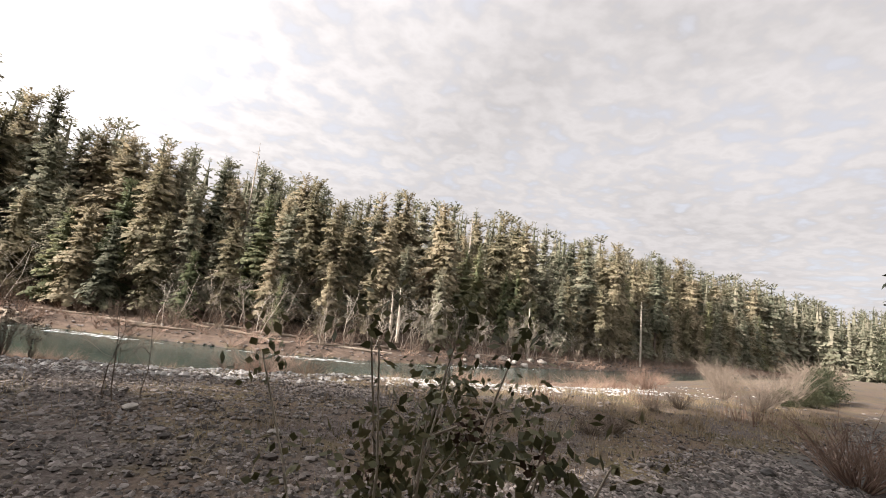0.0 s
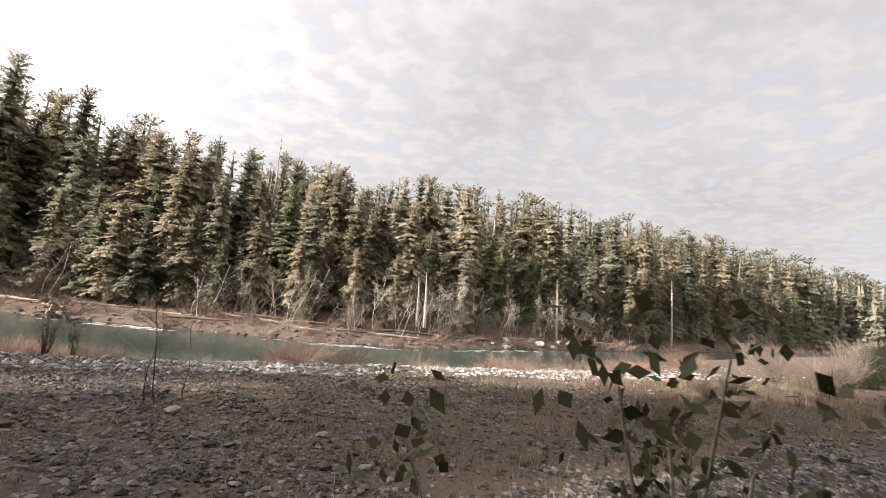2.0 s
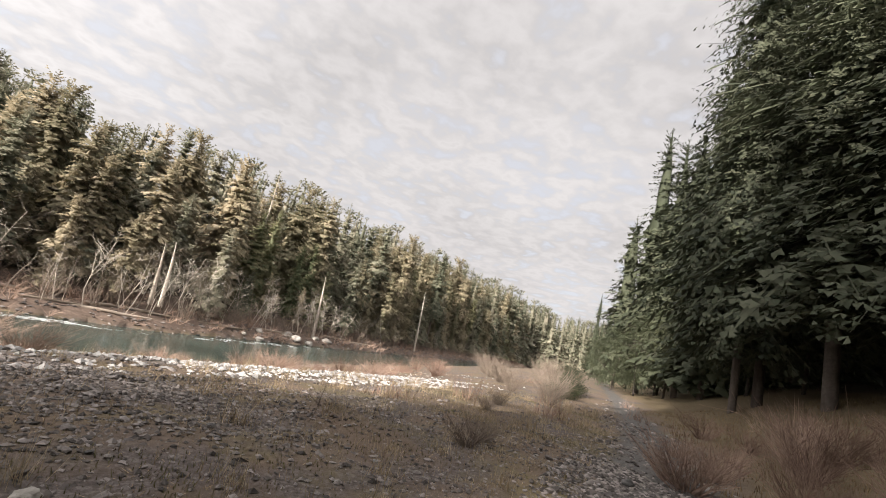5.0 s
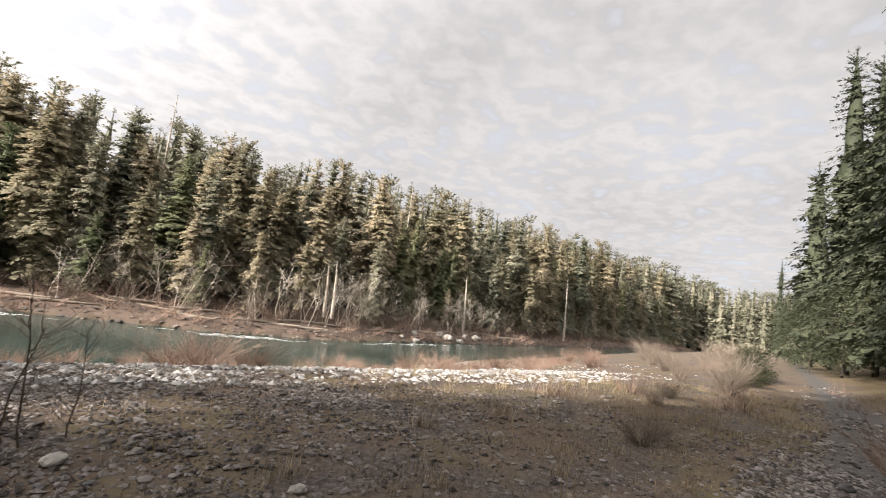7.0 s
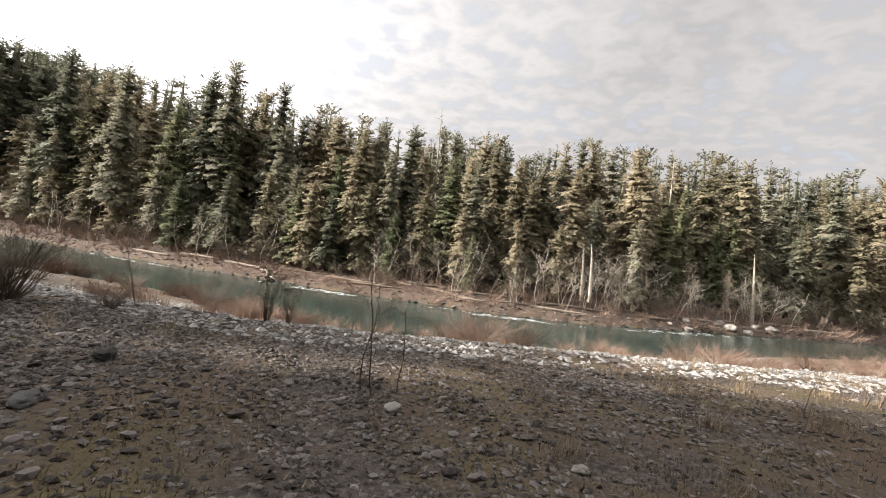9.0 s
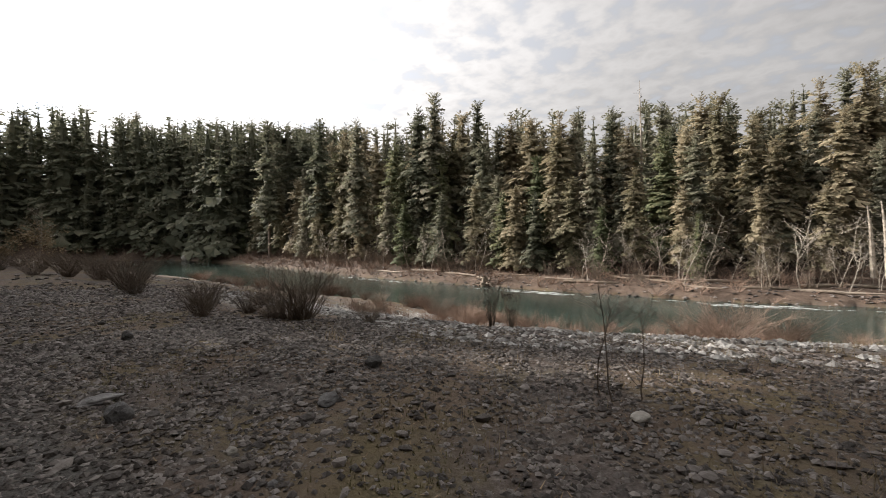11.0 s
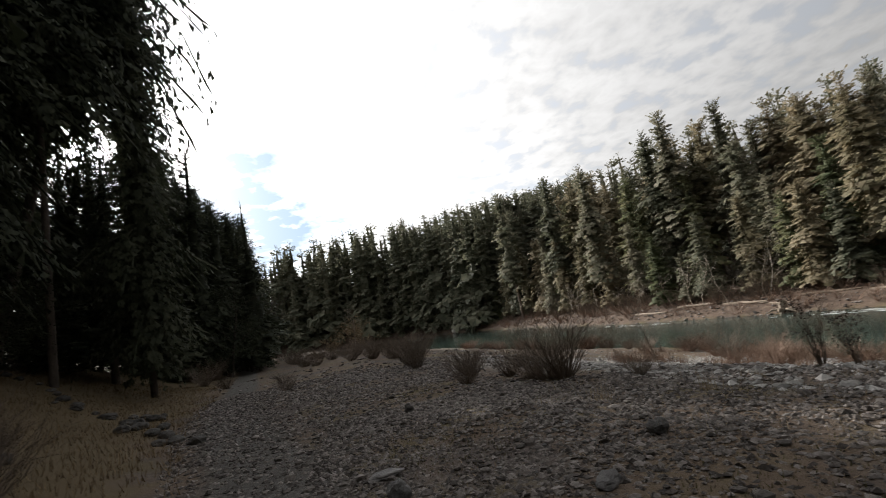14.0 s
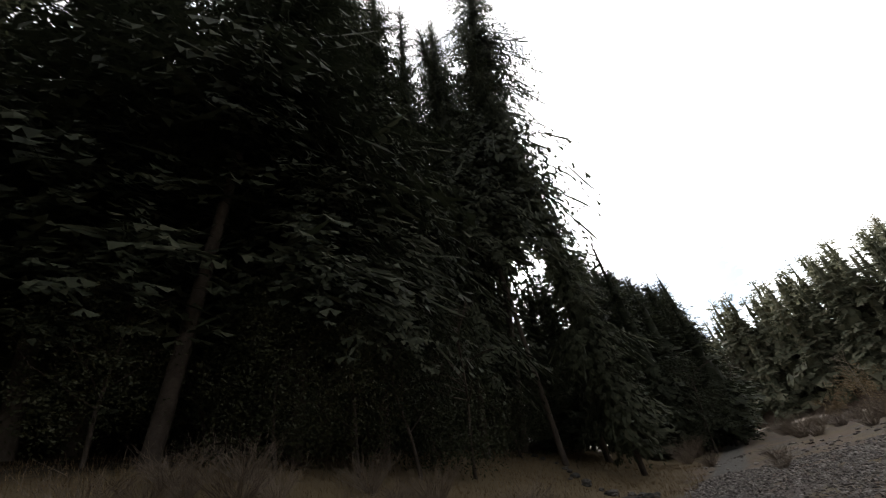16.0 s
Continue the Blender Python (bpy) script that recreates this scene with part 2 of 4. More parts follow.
def ground_material():
    m = bpy.data.materials.new("ground")
    n = nodes_of(m)
    co = n("ShaderNodeNewGeometry").outputs["Position"]

    def noise_(scale, detail=5.0, rough=0.6):
        return n("ShaderNodeTexNoise", {"Vector": co, "Scale": scale, "Detail": detail, "Roughness": rough}).outputs[0]

    def mask(name):
        return n("ShaderNodeAttribute", attribute_name=name).outputs["Fac"]
    fine = noise_(14.0, 6.0, 0.75)
    gravel = ramp(n, fine, [(0.3, (0.038, 0.030, 0.026)), (0.5, (0.094, 0.077, 0.068)), (0.72, (0.206, 0.180, 0.165))])
    dirt = ramp(n, noise_(10.530, 10.287, 1.181), [(0.3, (0.066, 0.047, 0.034)), (0.6, (0.160, 0.118, 0.086)), (0.8, (0.290, 0.222, 0.168))])
    moss = ramp(n, noise_(11.700, 7.620, 0.938), [(0.3, (0.066, 0.055, 0.027)), (0.55, (0.150, 0.122, 0.060)), (0.8, (0.250, 0.200, 0.125))])
    dry = ramp(n, noise_(8.100, 11.340, 1.216), [(0.3, (0.064, 0.046, 0.027)), (0.55, (0.128, 0.097, 0.056)), (0.8, (0.215, 0.168, 0.102))])
    path = ramp(n, noise_(20.0, 6.0, 0.8), [(0.3, (0.045, 0.041, 0.036)), (0.5, (0.095, 0.088, 0.080)), (0.75, (0.19, 0.178, 0.165))])
    cob = ramp(n, noise_(6.0, 5.0, 0.8), [(0.3, (0.13, 0.115, 0.10)), (0.55, (0.30, 0.28, 0.255)), (0.8, (0.50, 0.48, 0.45))])
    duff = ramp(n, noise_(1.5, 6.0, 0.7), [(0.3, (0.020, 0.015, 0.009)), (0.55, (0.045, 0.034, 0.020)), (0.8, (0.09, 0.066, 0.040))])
    bank = ramp(n, noise_(1.080, 5.880, 0.805), [(0.3, (0.063, 0.045, 0.034)), (0.55, (0.135, 0.098, 0.076)), (0.8, (0.243, 0.191, 0.149))])

    def edge(v, lo, hi):
        return n("ShaderNodeMapRange", {0: v, 1: lo, 2: hi}, interpolation_type="SMOOTHSTEP").outputs[0]
    col = mixc(n, edge(noise_(0.35, 4.0), 0.40, 0.56), gravel, dirt)
    col = mixc(n, mathn(n, "MULTIPLY", edge(noise_(0.5, 6.0, 0.7), 0.46, 0.68), 0.75), col, moss)
    wob = mathn(n, "MULTIPLY", mathn(n, "SUBTRACT", noise_(1.5, 5.0), 0.5), 0.9)
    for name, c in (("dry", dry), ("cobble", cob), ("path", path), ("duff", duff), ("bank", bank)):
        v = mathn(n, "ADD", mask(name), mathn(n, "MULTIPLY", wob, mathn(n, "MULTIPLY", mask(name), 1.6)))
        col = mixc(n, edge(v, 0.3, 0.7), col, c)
    h = mathn(n, "ADD", mathn(n, "MULTIPLY", noise_(22.0, 6.0, 0.7), 0.6), noise_(5.0, 5.0, 0.6))
    nrm = n("ShaderNodeBump", {"Height": h, "Strength": 0.7, "Distance": 0.05}).outputs[0]
    b = n("ShaderNodeBsdfPrincipled", {"Base Color": col, "Roughness": 0.95, "Specular IOR Level": 0.2, "Normal": nrm})
    n("ShaderNodeOutputMaterial", {"Surface": b.outputs[0]})
    return m


def water_material():
    m = bpy.data.materials.new("river_water")
    n = nodes_of(m)
    co = n("ShaderNodeNewGeometry").outputs["Position"]
    sq = n("ShaderNodeMapping", {"Vector": co, "Rotation": (0, 0, radians(-35)), "Scale": (0.5, 1.3, 1.0)}).outputs[0]
    a = n("ShaderNodeTexNoise", {"Vector": sq, "Scale": 0.16, "Detail": 4.0}).outputs[0]
    col = ramp(n, a, [(0.35, (0.026, 0.042, 0.036)), (0.6, (0.042, 0.064, 0.055)), (0.8, (0.062, 0.088, 0.075))])
    h = n("ShaderNodeTexNoise", {"Vector": sq, "Scale": 2.2, "Detail": 4.0, "Roughness": 0.6}).outputs[0]
    nrm = n("ShaderNodeBump", {"Height": h, "Strength": 0.22, "Distance": 0.1}).outputs[0]
    b = n("ShaderNodeBsdfPrincipled", {"Base Color": col, "Roughness": 0.09, "IOR": 1.33, "Normal": nrm})
    n("ShaderNodeOutputMaterial", {"Surface": b.outputs[0]})
    return m


M_GROUND, M_WATER = ground_material(), water_material()

# ================= the lie of the land =================
WATER_Z = -4.4
NEAR_SHORE = [(-2500, -1700), (-600, -420), (-250, -160), (-160, -30), (-110, 12), (-74, 20), (-47, 23.5), (-36, 27), (-24, 26), (-18.5, 27.5), (-11, 32), (-1, 39),
              (10, 53), (24, 68), (78, 128), (205, 248), (690, 730), (2500, 2500)]
FAR_SHORE = [(-2500, -1560), (-600, -300), (-260, -110), (-215, -30), (-190, 10), (-160, 33), (-105, 38), (-64, 38.5), (-50, 40.5), (-32, 44), (-17, 47.5), (-5, 54), (6.5, 66.5),
             (28, 87), (84, 147), (215, 268), (700, 760), (2500, 2540)]
PATH_LINE = [(2500, 2300), (300, 280), (60, 58), (30, 29), (15, 14.8), (9, 9.6), (5.5, 7.0), (2, 4.4), (-1, 2.7), (-4, 1.7), (-8.5, 0.6), (-14.3, -1.6), (-22, -3.6), (-34, -6.5), (-60, -13), (-95, -24), (-170, -95), (-300, -260), (-2500, -2000)]


def from_line(x, y, line):
    """Distance to a polyline, positive on the side of larger y."""
    best = np.full(np.shape(x), 1e9)
    for (ax, ay), (bx, by) in zip(line, line[1:]):
        dx, dy = bx - ax, by - ay
        k = np.clip(((x - ax) * dx + (y - ay) * dy) / (dx * dx + dy * dy), 0, 1)
        best = np.minimum(best, np.hypot(x - ax - k * dx, y - ay - k * dy))
    pts = sorted(line)
    return best * np.where(y > np.interp(x, [p[0] for p in pts], [p[1] for p in pts]), 1, -1)


def wave(x, y, scale, seed=0.0):
    """Cheap smooth unevenness, about -1 to 1."""
    x, y = x / scale + seed * 3.1, y / scale + seed * 1.7
    return (np.sin(x * 2.1 + 1.3 * np.sin(y * 1.7)) + np.sin(y * 2.6 + 1.1 * np.sin(x * 1.3 + 2)) + np.sin((x + y) * 1.9 + 0.7)) / 3


NEAR_S = [0, 2, 8, 14, 18, 21, 25, 40, 120, 3000]
NEAR_Z = [-4.6, -4.1, -3.1, -1.9, -0.9, -0.35, -0.03, 0.05, 0.3, 2]
SOUTH_S = [0, 3, 6, 10, 25, 60, 200, 3000]   # the slope that climbs from the trail into the woods
SOUTH_Z = [0, 0.5, 1.7, 3.5, 8.5, 20, 50, 80]
FAR_S = [0, 2, 8, 15, 40, 100, 300, 800, 3000]
FAR_Z = [-4.7, -3.7, -2.7, -1.8, 0.2, 5, 14, 45, 60]



def land(x, y):
    x, y = np.asarray(x, float), np.asarray(y, float)
    near, far, trail = from_line(x, y, NEAR_SHORE), from_line(x, y, FAR_SHORE), from_line(x, y, PATH_LINE)
    zn = np.interp(-near, NEAR_S, NEAR_Z)
    south = np.maximum(-trail - 1.2, 0)
    zn = zn + np.interp(south, SOUTH_S, SOUTH_Z)
    zf = np.interp(far, FAR_S, FAR_Z)
    zf = zf + 26 * np.exp(-(((x + 270) / 90) ** 2 + ((y - 30) / 140) ** 2)) * np.clip(far / 25, 0, 1)
    z = np.where(far > 0, zf, np.where(near < 0, zn, -5.6 + 0 * x))
    r = np.hypot(x, y)
    rough = 0.05 * wave(x, y, 1.1, 1) + 0.03 * wave(x, y, 0.45, 2) + np.clip(r / 40, 0, 1) * (0.09 * wave(x, y, 5, 3) + 0.09 * wave(x, y, 13.7, 8))
    trail_flat = np.clip(np.abs(trail) / 1.2, 0.25, 1)
    return z + rough * trail_flat * np.where((near > -2) & (far < 2), 0.3, 1)


def height(x, y):
    return float(land(np.array([x]), np.array([y]))[0])


def mesh_of(name, verts, faces, mat, smooth=False):
    me = bpy.data.meshes.new(name)
    me.from_pydata(np.asarray(verts, float).tolist(), [], np.asarray(faces, int).tolist() if not isinstance(faces, list) else faces)
    me.materials.append(mat)
    if smooth:
        me.polygons.foreach_set("use_smooth", [True] * len(me.polygons))
    me.update()
    return me


def thing(name, label, category, group="", kind="", at=(0, 0, 0), rz=0.0, scale=1.0):
    ob = tagged(new(name), label, category, group, kind)
    ob.location, ob.rotation_euler, ob.scale = at, (0, 0, rz), (scale, scale, scale)
    return ob


def part(name, mesh, parent, label=""):
    ob = tagged(new(name, mesh), label)
    ob.parent = parent
    return ob


def spaced(lo, hi, fine_lo, fine_hi, step, grow=1.09):
    mid = list(np.arange(fine_lo, fine_hi + 1e-6, step))
    up_, d = [], step
    v = mid[-1]
    while v < hi:
        d *= grow
        v += d
        up_.append(v)
    down, d = [], step
    v = mid[0]
    while v > lo:
        d *= grow
        v -= d
        down.append(v)
    return np.array(down[::-1] + mid + up_)


def build_ground():
    xs, ys = spaced(-2400, 2400, -22, 16, 0.3, 1.045), spaced(-1500, 2400, -8, 24, 0.3, 1.045)
    X, Y = np.meshgrid(xs, ys)
    Z = land(X.ravel(), Y.ravel())
    x, y = X.ravel(), Y.ravel()
    w, hgt = len(xs), len(ys)
    i = np.arange(w * hgt).reshape(hgt, w)
    faces = np.stack([i[:-1, :-1], i[:-1, 1:], i[1:, 1:], i[1:, :-1]], -1).reshape(-1, 4)
    me = mesh_of("ground", np.stack([x, y, Z], 1), faces, M_GROUND, True)
    near, far, trail = from_line(x, y, NEAR_SHORE), from_line(x, y, FAR_SHORE), from_line(x, y, PATH_LINE)
    masks = {
        "path": np.clip(1.6 - np.abs(trail) / 0.75, 0, 1) * 0.8,
        "dry": np.clip((-trail - 0.5) / 2.6, 0, 1) * (near < 0),
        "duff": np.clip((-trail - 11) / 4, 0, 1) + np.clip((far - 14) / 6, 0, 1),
        "cobble": np.clip((near + 23) / 4, 0, 1) * (near < 2) * np.clip((x + 30) / 7, 0, 1) * np.clip((14 - x) / 8, 0, 1),
        "bank": np.clip(far / 2, 0, 1) * np.clip((18 - far) / 6, 0, 1),
    }
    for name, v in masks.items():
        me.attributes.new(name, "FLOAT", "POINT").data.foreach_set("value", np.asarray(v, np.float32))
    return tagged(new("ground", me), "stony river terrace with moss, gravel and dry grass", "ground", kind="structure")


ground = build_ground()


def build_water():
    a = np.array([p for p in NEAR_SHORE if -700 <= p[0] <= 800], float)
    xs = np.linspace(-600, 700, 160)
    ny = np.interp(xs, a[:, 0], a[:, 1]) - 6
    fy = np.interp(xs, [p[0] for p in FAR_SHORE], [p[1] for p in FAR_SHORE]) + 6
    verts = [(x, y0 + (y1 - y0) * k / 6, WATER_Z) for x, y0, y1 in zip(xs, ny, fy) for k in range(7)]
    faces = [(c * 7 + k, (c + 1) * 7 + k, (c + 1) * 7 + k + 1, c * 7 + k + 1) for c in range(159) for k in range(6)]
    return tagged(new("water", mesh_of("water", verts, faces, M_WATER)), "slow teal-green river water with small riffles", "river", kind="structure")


build_water()


# ================= plants: shapes =================
def fronds(base, ahead, normal, length, width):
    """Diamonds: one at each base point, reaching ahead, lying across the normal. Returns verts, faces."""
    n = len(base)
    ahead = ahead / np.linalg.norm(ahead, axis=1, keepdims=True)
    side = np.cross(ahead, normal)
    side /= np.linalg.norm(side, axis=1, keepdims=True) + 1e-9
    L, W = np.reshape(length, (-1, 1)), np.reshape(width, (-1, 1))
    v = np.stack([base, base + ahead * L * 0.45 + side * W, base + ahead * L, base + ahead * L * 0.5 - side * W], 1).reshape(-1, 3)
    return v, np.arange(n * 4).reshape(n, 4)


def sprays(base, ahead, normal, length, width):
    """Small fans of needles: one triangle at each base point, widening ahead."""
    n = len(base)
    ahead = ahead / np.linalg.norm(ahead, axis=1, keepdims=True)
    side = np.cross(ahead, normal)
    side /= np.linalg.norm(side, axis=1, keepdims=True) + 1e-9
    L, W = np.reshape(length, (-1, 1)), np.reshape(width, (-1, 1))
    v = np.stack([base - ahead * L * 0.1, base + ahead * L * 0.8 + side * W, base + ahead * L - side * W], 1).reshape(-1, 3)
    return v, np.arange(n * 3).reshape(n, 3)


def tube(points, radii, sides=5):
    """A tapered limb along points."""
    P = np.asarray(points, float)
    t = np.gradient(P, axis=0)
    t /= np.linalg.norm(t, axis=1, keepdims=True) + 1e-9
    a = np.cross(t, (0.31, 0.95, 0.12))
    a /= np.linalg.norm(a, axis=1, keepdims=True) + 1e-9
    b = np.cross(t, a)
    ang = np.arange(sides) / sides * 2 * np.pi
    r = np.reshape(radii, (-1, 1, 1))
    v = P[:, None] + r * (a[:, None] * np.cos(ang)[None, :, None] + b[:, None] * np.sin(ang)[None, :, None])
    n = len(P)
    i = np.arange(n * sides).reshape(n, sides)
    f = np.stack([i[:-1], np.roll(i[:-1], -1, 1), np.roll(i[1:], -1, 1), i[1:]], -1).reshape(-1, 4)
    return v.reshape(-1, 3), f


def join(parts):
    vs, fs, k = [], [], 0
    for v, f in parts:
        vs.append(v)
        fs.append(np.asarray(f) + k)
        k += len(v)
    return np.concatenate(vs), np.concatenate(fs)


def conifer(rng, h, radius, bare=0.15, levels=38, per=6, segs=5, shape=0.8, droop=0.25, ragged=0.3, lump=0.2, frond=0.44, girth=0.011, slim=0.30, core=0.0):
    """Crown of a conifer: whorls of drooping sprays round a trunk h high."""
    u = (np.arange(levels) + rng.random(levels) * 0.8) / levels
    zc = h * (bare + (1 - bare) * u)
    prof = radius * np.power(1 - u, shape) * np.clip(u * 7 + 0.45, 0, 1)
    prof *= 1 + lump * np.sin(u * 17 + rng.random() * 6) + ragged * (rng.random(levels) - 0.5)
    prof = np.maximum(prof, 0.16 * radius * (1 - u) + 0.006 * h)
    lev = np.repeat(np.arange(levels), per)
    nb = len(lev)
    az = rng.random(nb) * 2 * np.pi
    L = prof[lev] * (0.65 + 0.6 * rng.random(nb))
    rise = 0.35 * u[lev] + 1.6 * u[lev] ** 8 - 0.18 + 0.22 * (rng.random(nb) - 0.5)
    out = np.stack([np.cos(az), np.sin(az), rise], 1)
    k = (np.arange(segs) + 0.6) / segs
    along = out[:, None, :] * (L[:, None, None] * k[None, :, None])
    along[..., 2] -= droop * L[:, None] * k[None, :] ** 2
    base = along + np.stack([np.zeros(nb), np.zeros(nb), zc[lev]], 1)[:, None, :]
    base = base + rng.normal(0, 0.035, (nb, segs, 3)) * L[:, None, None]
    tang = np.repeat(out[:, None, :], segs, 1) + rng.normal(0, 0.3, (nb, segs, 3))
    tang[..., 2] -= 2 * droop * k[None, :]
    sidev = np.stack([-np.sin(az), np.cos(az), np.zeros(nb)], 1)[:, None, :]
    vs, fs = [], []
    for s in (-1, 1):
        d = tang * 0.75 + s * sidev * (0.75 + 0.5 * rng.random((nb, segs, 1)))
        d[..., 2] -= 0.15 + 0.45 * rng.random((nb, segs))
        ln = (L[:, None] * frond * (1.15 - 0.7 * k[None, :]) + min(0.14 * h / 25, 0.14) * (1.05 - u[lev])[:, None]) * (0.7 + 0.6 * rng.random((nb, segs)))
        nrm = np.repeat(out[:, None, :], segs, 1).reshape(-1, 3) * 0.8 + rng.normal(0, 0.35, (nb * segs, 3)) + (0, 0, 0.75)
        vs_, fs_ = sprays(base.reshape(-1, 3), d.reshape(-1, 3), nrm, ln.ravel(), ln.ravel() * slim)
        vs.append(vs_)
        fs.append(fs_)
    tip = along[:, -1] * 0.82 + np.stack([np.zeros(nb), np.zeros(nb), zc[lev]], 1)
    vs_, fs_ = sprays(tip, tang[:, -1], out * 0.8 + (0, 0, 0.8), L * frond, L * frond * slim)
    vs.append(vs_)
    fs.append(fs_)
    if h > 2:   # the limbs that carry the sprays
        foot = np.stack([np.zeros(nb), np.zeros(nb), zc[lev]], 1)
        for near_, far_ in ((foot, base[:, segs // 2]), (base[:, segs // 2], base[:, -1])):
            reach = far_ - near_
            limb_ = sprays(near_ - reach * 0.05, reach, np.cross(reach, rng.normal(0, 1, (nb, 3))), np.linalg.norm(reach, axis=1) * 1.05, L * 0.01)
            vs.append(limb_[0])
            fs.append(limb_[1])
    if core:   # a solid core added inside the crown to close gaps and block light
        k, sides = 12, 8
        uu = np.linspace(0.0, 1.0, k)
        rad = np.interp(uu, u, prof) * core * np.clip((1 - uu) * 5, 0.02, 1)
        a = np.linspace(0, 2 * np.pi, sides + 1)[:-1]
        rr = rad[:, None] * (0.6 + 0.8 * rng.random((k, sides)))
        zz = np.repeat((h * (bare + (1 - bare) * uu))[:, None], sides, 1) + rng.normal(0, 0.012 * h, (k, sides))
        ring = np.stack([np.cos(a)[None] * rr, np.sin(a)[None] * rr, zz], 2).reshape(-1, 3)
        i, j = np.meshgrid(np.arange(k - 1), np.arange(sides), indexing="ij")
        j2 = (j + 1) % sides
        vs.append(ring)
        quads = np.stack([i * sides + j, i * sides + j2, (i + 1) * sides + j2, (i + 1) * sides + j], 2).reshape(-1, 4)
        fs.append(np.concatenate([quads[:, [0, 1, 2]], quads[:, [0, 2, 3]]]))
    v, f = join(list(zip(vs, fs)))
    trunk = tube([(0, 0, h * q) for q in np.linspace(-0.02, 0.97, 6)], girth * h * np.linspace(1.15, 0.12, 6), 7)
    return (v, f), trunk


def bare_tree(rng, h, spread=0.35, depth=3, lean=0.0, thick=0.011, limbs=9):
    """A leafless tree: a trunk and two or three orders of limbs."""
    parts = []

    def limb(p, d, length, r, order):
        n = 5 if order < 2 else 4
        pts, q, dd = [p], np.array(p, float), np.array(d, float)
        for _ in range(n - 1):
            dd = dd + rng.normal(0, 0.16, 3) + np.array((0, 0, 0.06))
            dd /= np.linalg.norm(dd)
            q = q + dd * length / (n - 1)
            pts.append(q.copy())
        parts.append(tube(pts, np.linspace(r, r * 0.35, n), 5 if order == 0 else 3))
        if order >= depth:
            return
        for _ in range(limbs if order == 0 else 4 if order == 1 else 3):
            k = rng.uniform(0.25 if order == 0 else 0.3, 0.98)
            i = min(int(k * (n - 1)), n - 2)
            o = np.array(pts[i]) + (np.array(pts[i + 1]) - np.array(pts[i])) * (k * (n - 1) - i)
            a = rng.uniform(0, 2 * np.pi)
            nd = np.array(dd) * 0.45 + np.array((np.cos(a), np.sin(a), rng.uniform(-0.1, 0.6))) * (0.5 + spread)
            limb(o, nd / np.linalg.norm(nd), length * rng.uniform(0.3, 0.5) * (1.15 - 0.5 * k), r * 0.45, order + 1)
    a = rng.uniform(0, 2 * np.pi)
    limb((0, 0, -0.2), (lean * np.cos(a), lean * np.sin(a), 1), h, h * thick + 0.004, 0)
    return join(parts)


def twig_bush(rng, h, r, stems=60, thick=0.012, forks=3, up=0.9):
    """A leafless shrub of many thin forking stems."""
    parts = []
    for _ in range(stems):
        a, q = rng.uniform(0, 2 * np.pi), rng.random() ** 0.6
        d = np.array((np.cos(a) * q * r / h, np.sin(a) * q * r / h, up))
        p = np.array((np.cos(a) * r * 0.15 * rng.random(), np.sin(a) * r * 0.15 * rng.random(), -0.05))
        L = h * rng.uniform(0.6, 1.05)
        pts = [p, p + d * L * 0.35 + rng.normal(0, 0.03 * h, 3), p + d * L * 0.7 + rng.normal(0, 0.05 * h, 3), p + d * L + rng.normal(0, 0.06 * h, 3)]
        parts.append(tube(pts, [thick, thick * 0.75, thick * 0.5, thick * 0.2], 3))
        for _ in range(forks):
            i = rng.integers(1, 3)
            o = pts[i] + (pts[i + 1] - pts[i]) * rng.random()
            e = o + (d + rng.normal(0, 0.55, 3)) * L * rng.uniform(0.15, 0.35)
            parts.append(tube([o, e], [thick * 0.5, thick * 0.15], 3))
    return join(parts)


def leaf_cloud(rng, centres, n, spread, size):
    c = centres[rng.integers(0, len(centres), n)] + rng.normal(0, 1, (n, 3)) * spread
    d = rng.normal(0, 1, (n, 3)) + (0, 0, -0.15)
    return fronds(c, d, rng.normal(0, 1, (n, 3)), size * (0.6 + 0.8 * rng.random(n)), size * 0.3 * (0.6 + 0.8 * rng.random(n)))


def broadleaf(rng, h, r, clumps=60, leaves=7000, size=0.35):
    """An evergreen broad-leaved tree, its crown built of leaf clumps on real limbs."""
    wood = bare_tree(rng, h * 0.92, 0.5, 2, 0.06, 0.014, 12)
    a, q, zz = rng.random(clumps) * 6.283, np.sqrt(rng.random(clumps)), rng.random(clumps)
    prof = np.sin(np.clip(zz * 0.85 + 0.15, 0, 1) * np.pi) ** 0.6
    c = np.stack([np.cos(a) * q * r * prof, np.sin(a) * q * r * prof, h * (0.12 + 0.88 * zz)], 1)
    return leaf_cloud(rng, c, leaves, r * 0.17, size), wood


def blades(rng, xy, h, w, lean=0.35):
    """Thin grass blades standing on the land."""
    n = len(xy)
    z = land(xy[:, 0], xy[:, 1])
    b = np.stack([xy[:, 0], xy[:, 1], z - 0.01], 1)
    a = rng.random(n) * 6.283
    d = np.stack([np.cos(a) * lean * rng.random(n), np.sin(a) * lean * rng.random(n), np.ones(n)], 1) * (np.reshape(h, (-1, 1)) * (0.5 + rng.random((n, 1))))
    s = np.stack([-np.sin(a), np.cos(a), 0 * a], 1) * w
    v = np.stack([b - s, b + s, b + d], 1).reshape(-1, 3)
    return v, np.arange(n * 3).reshape(n, 3)


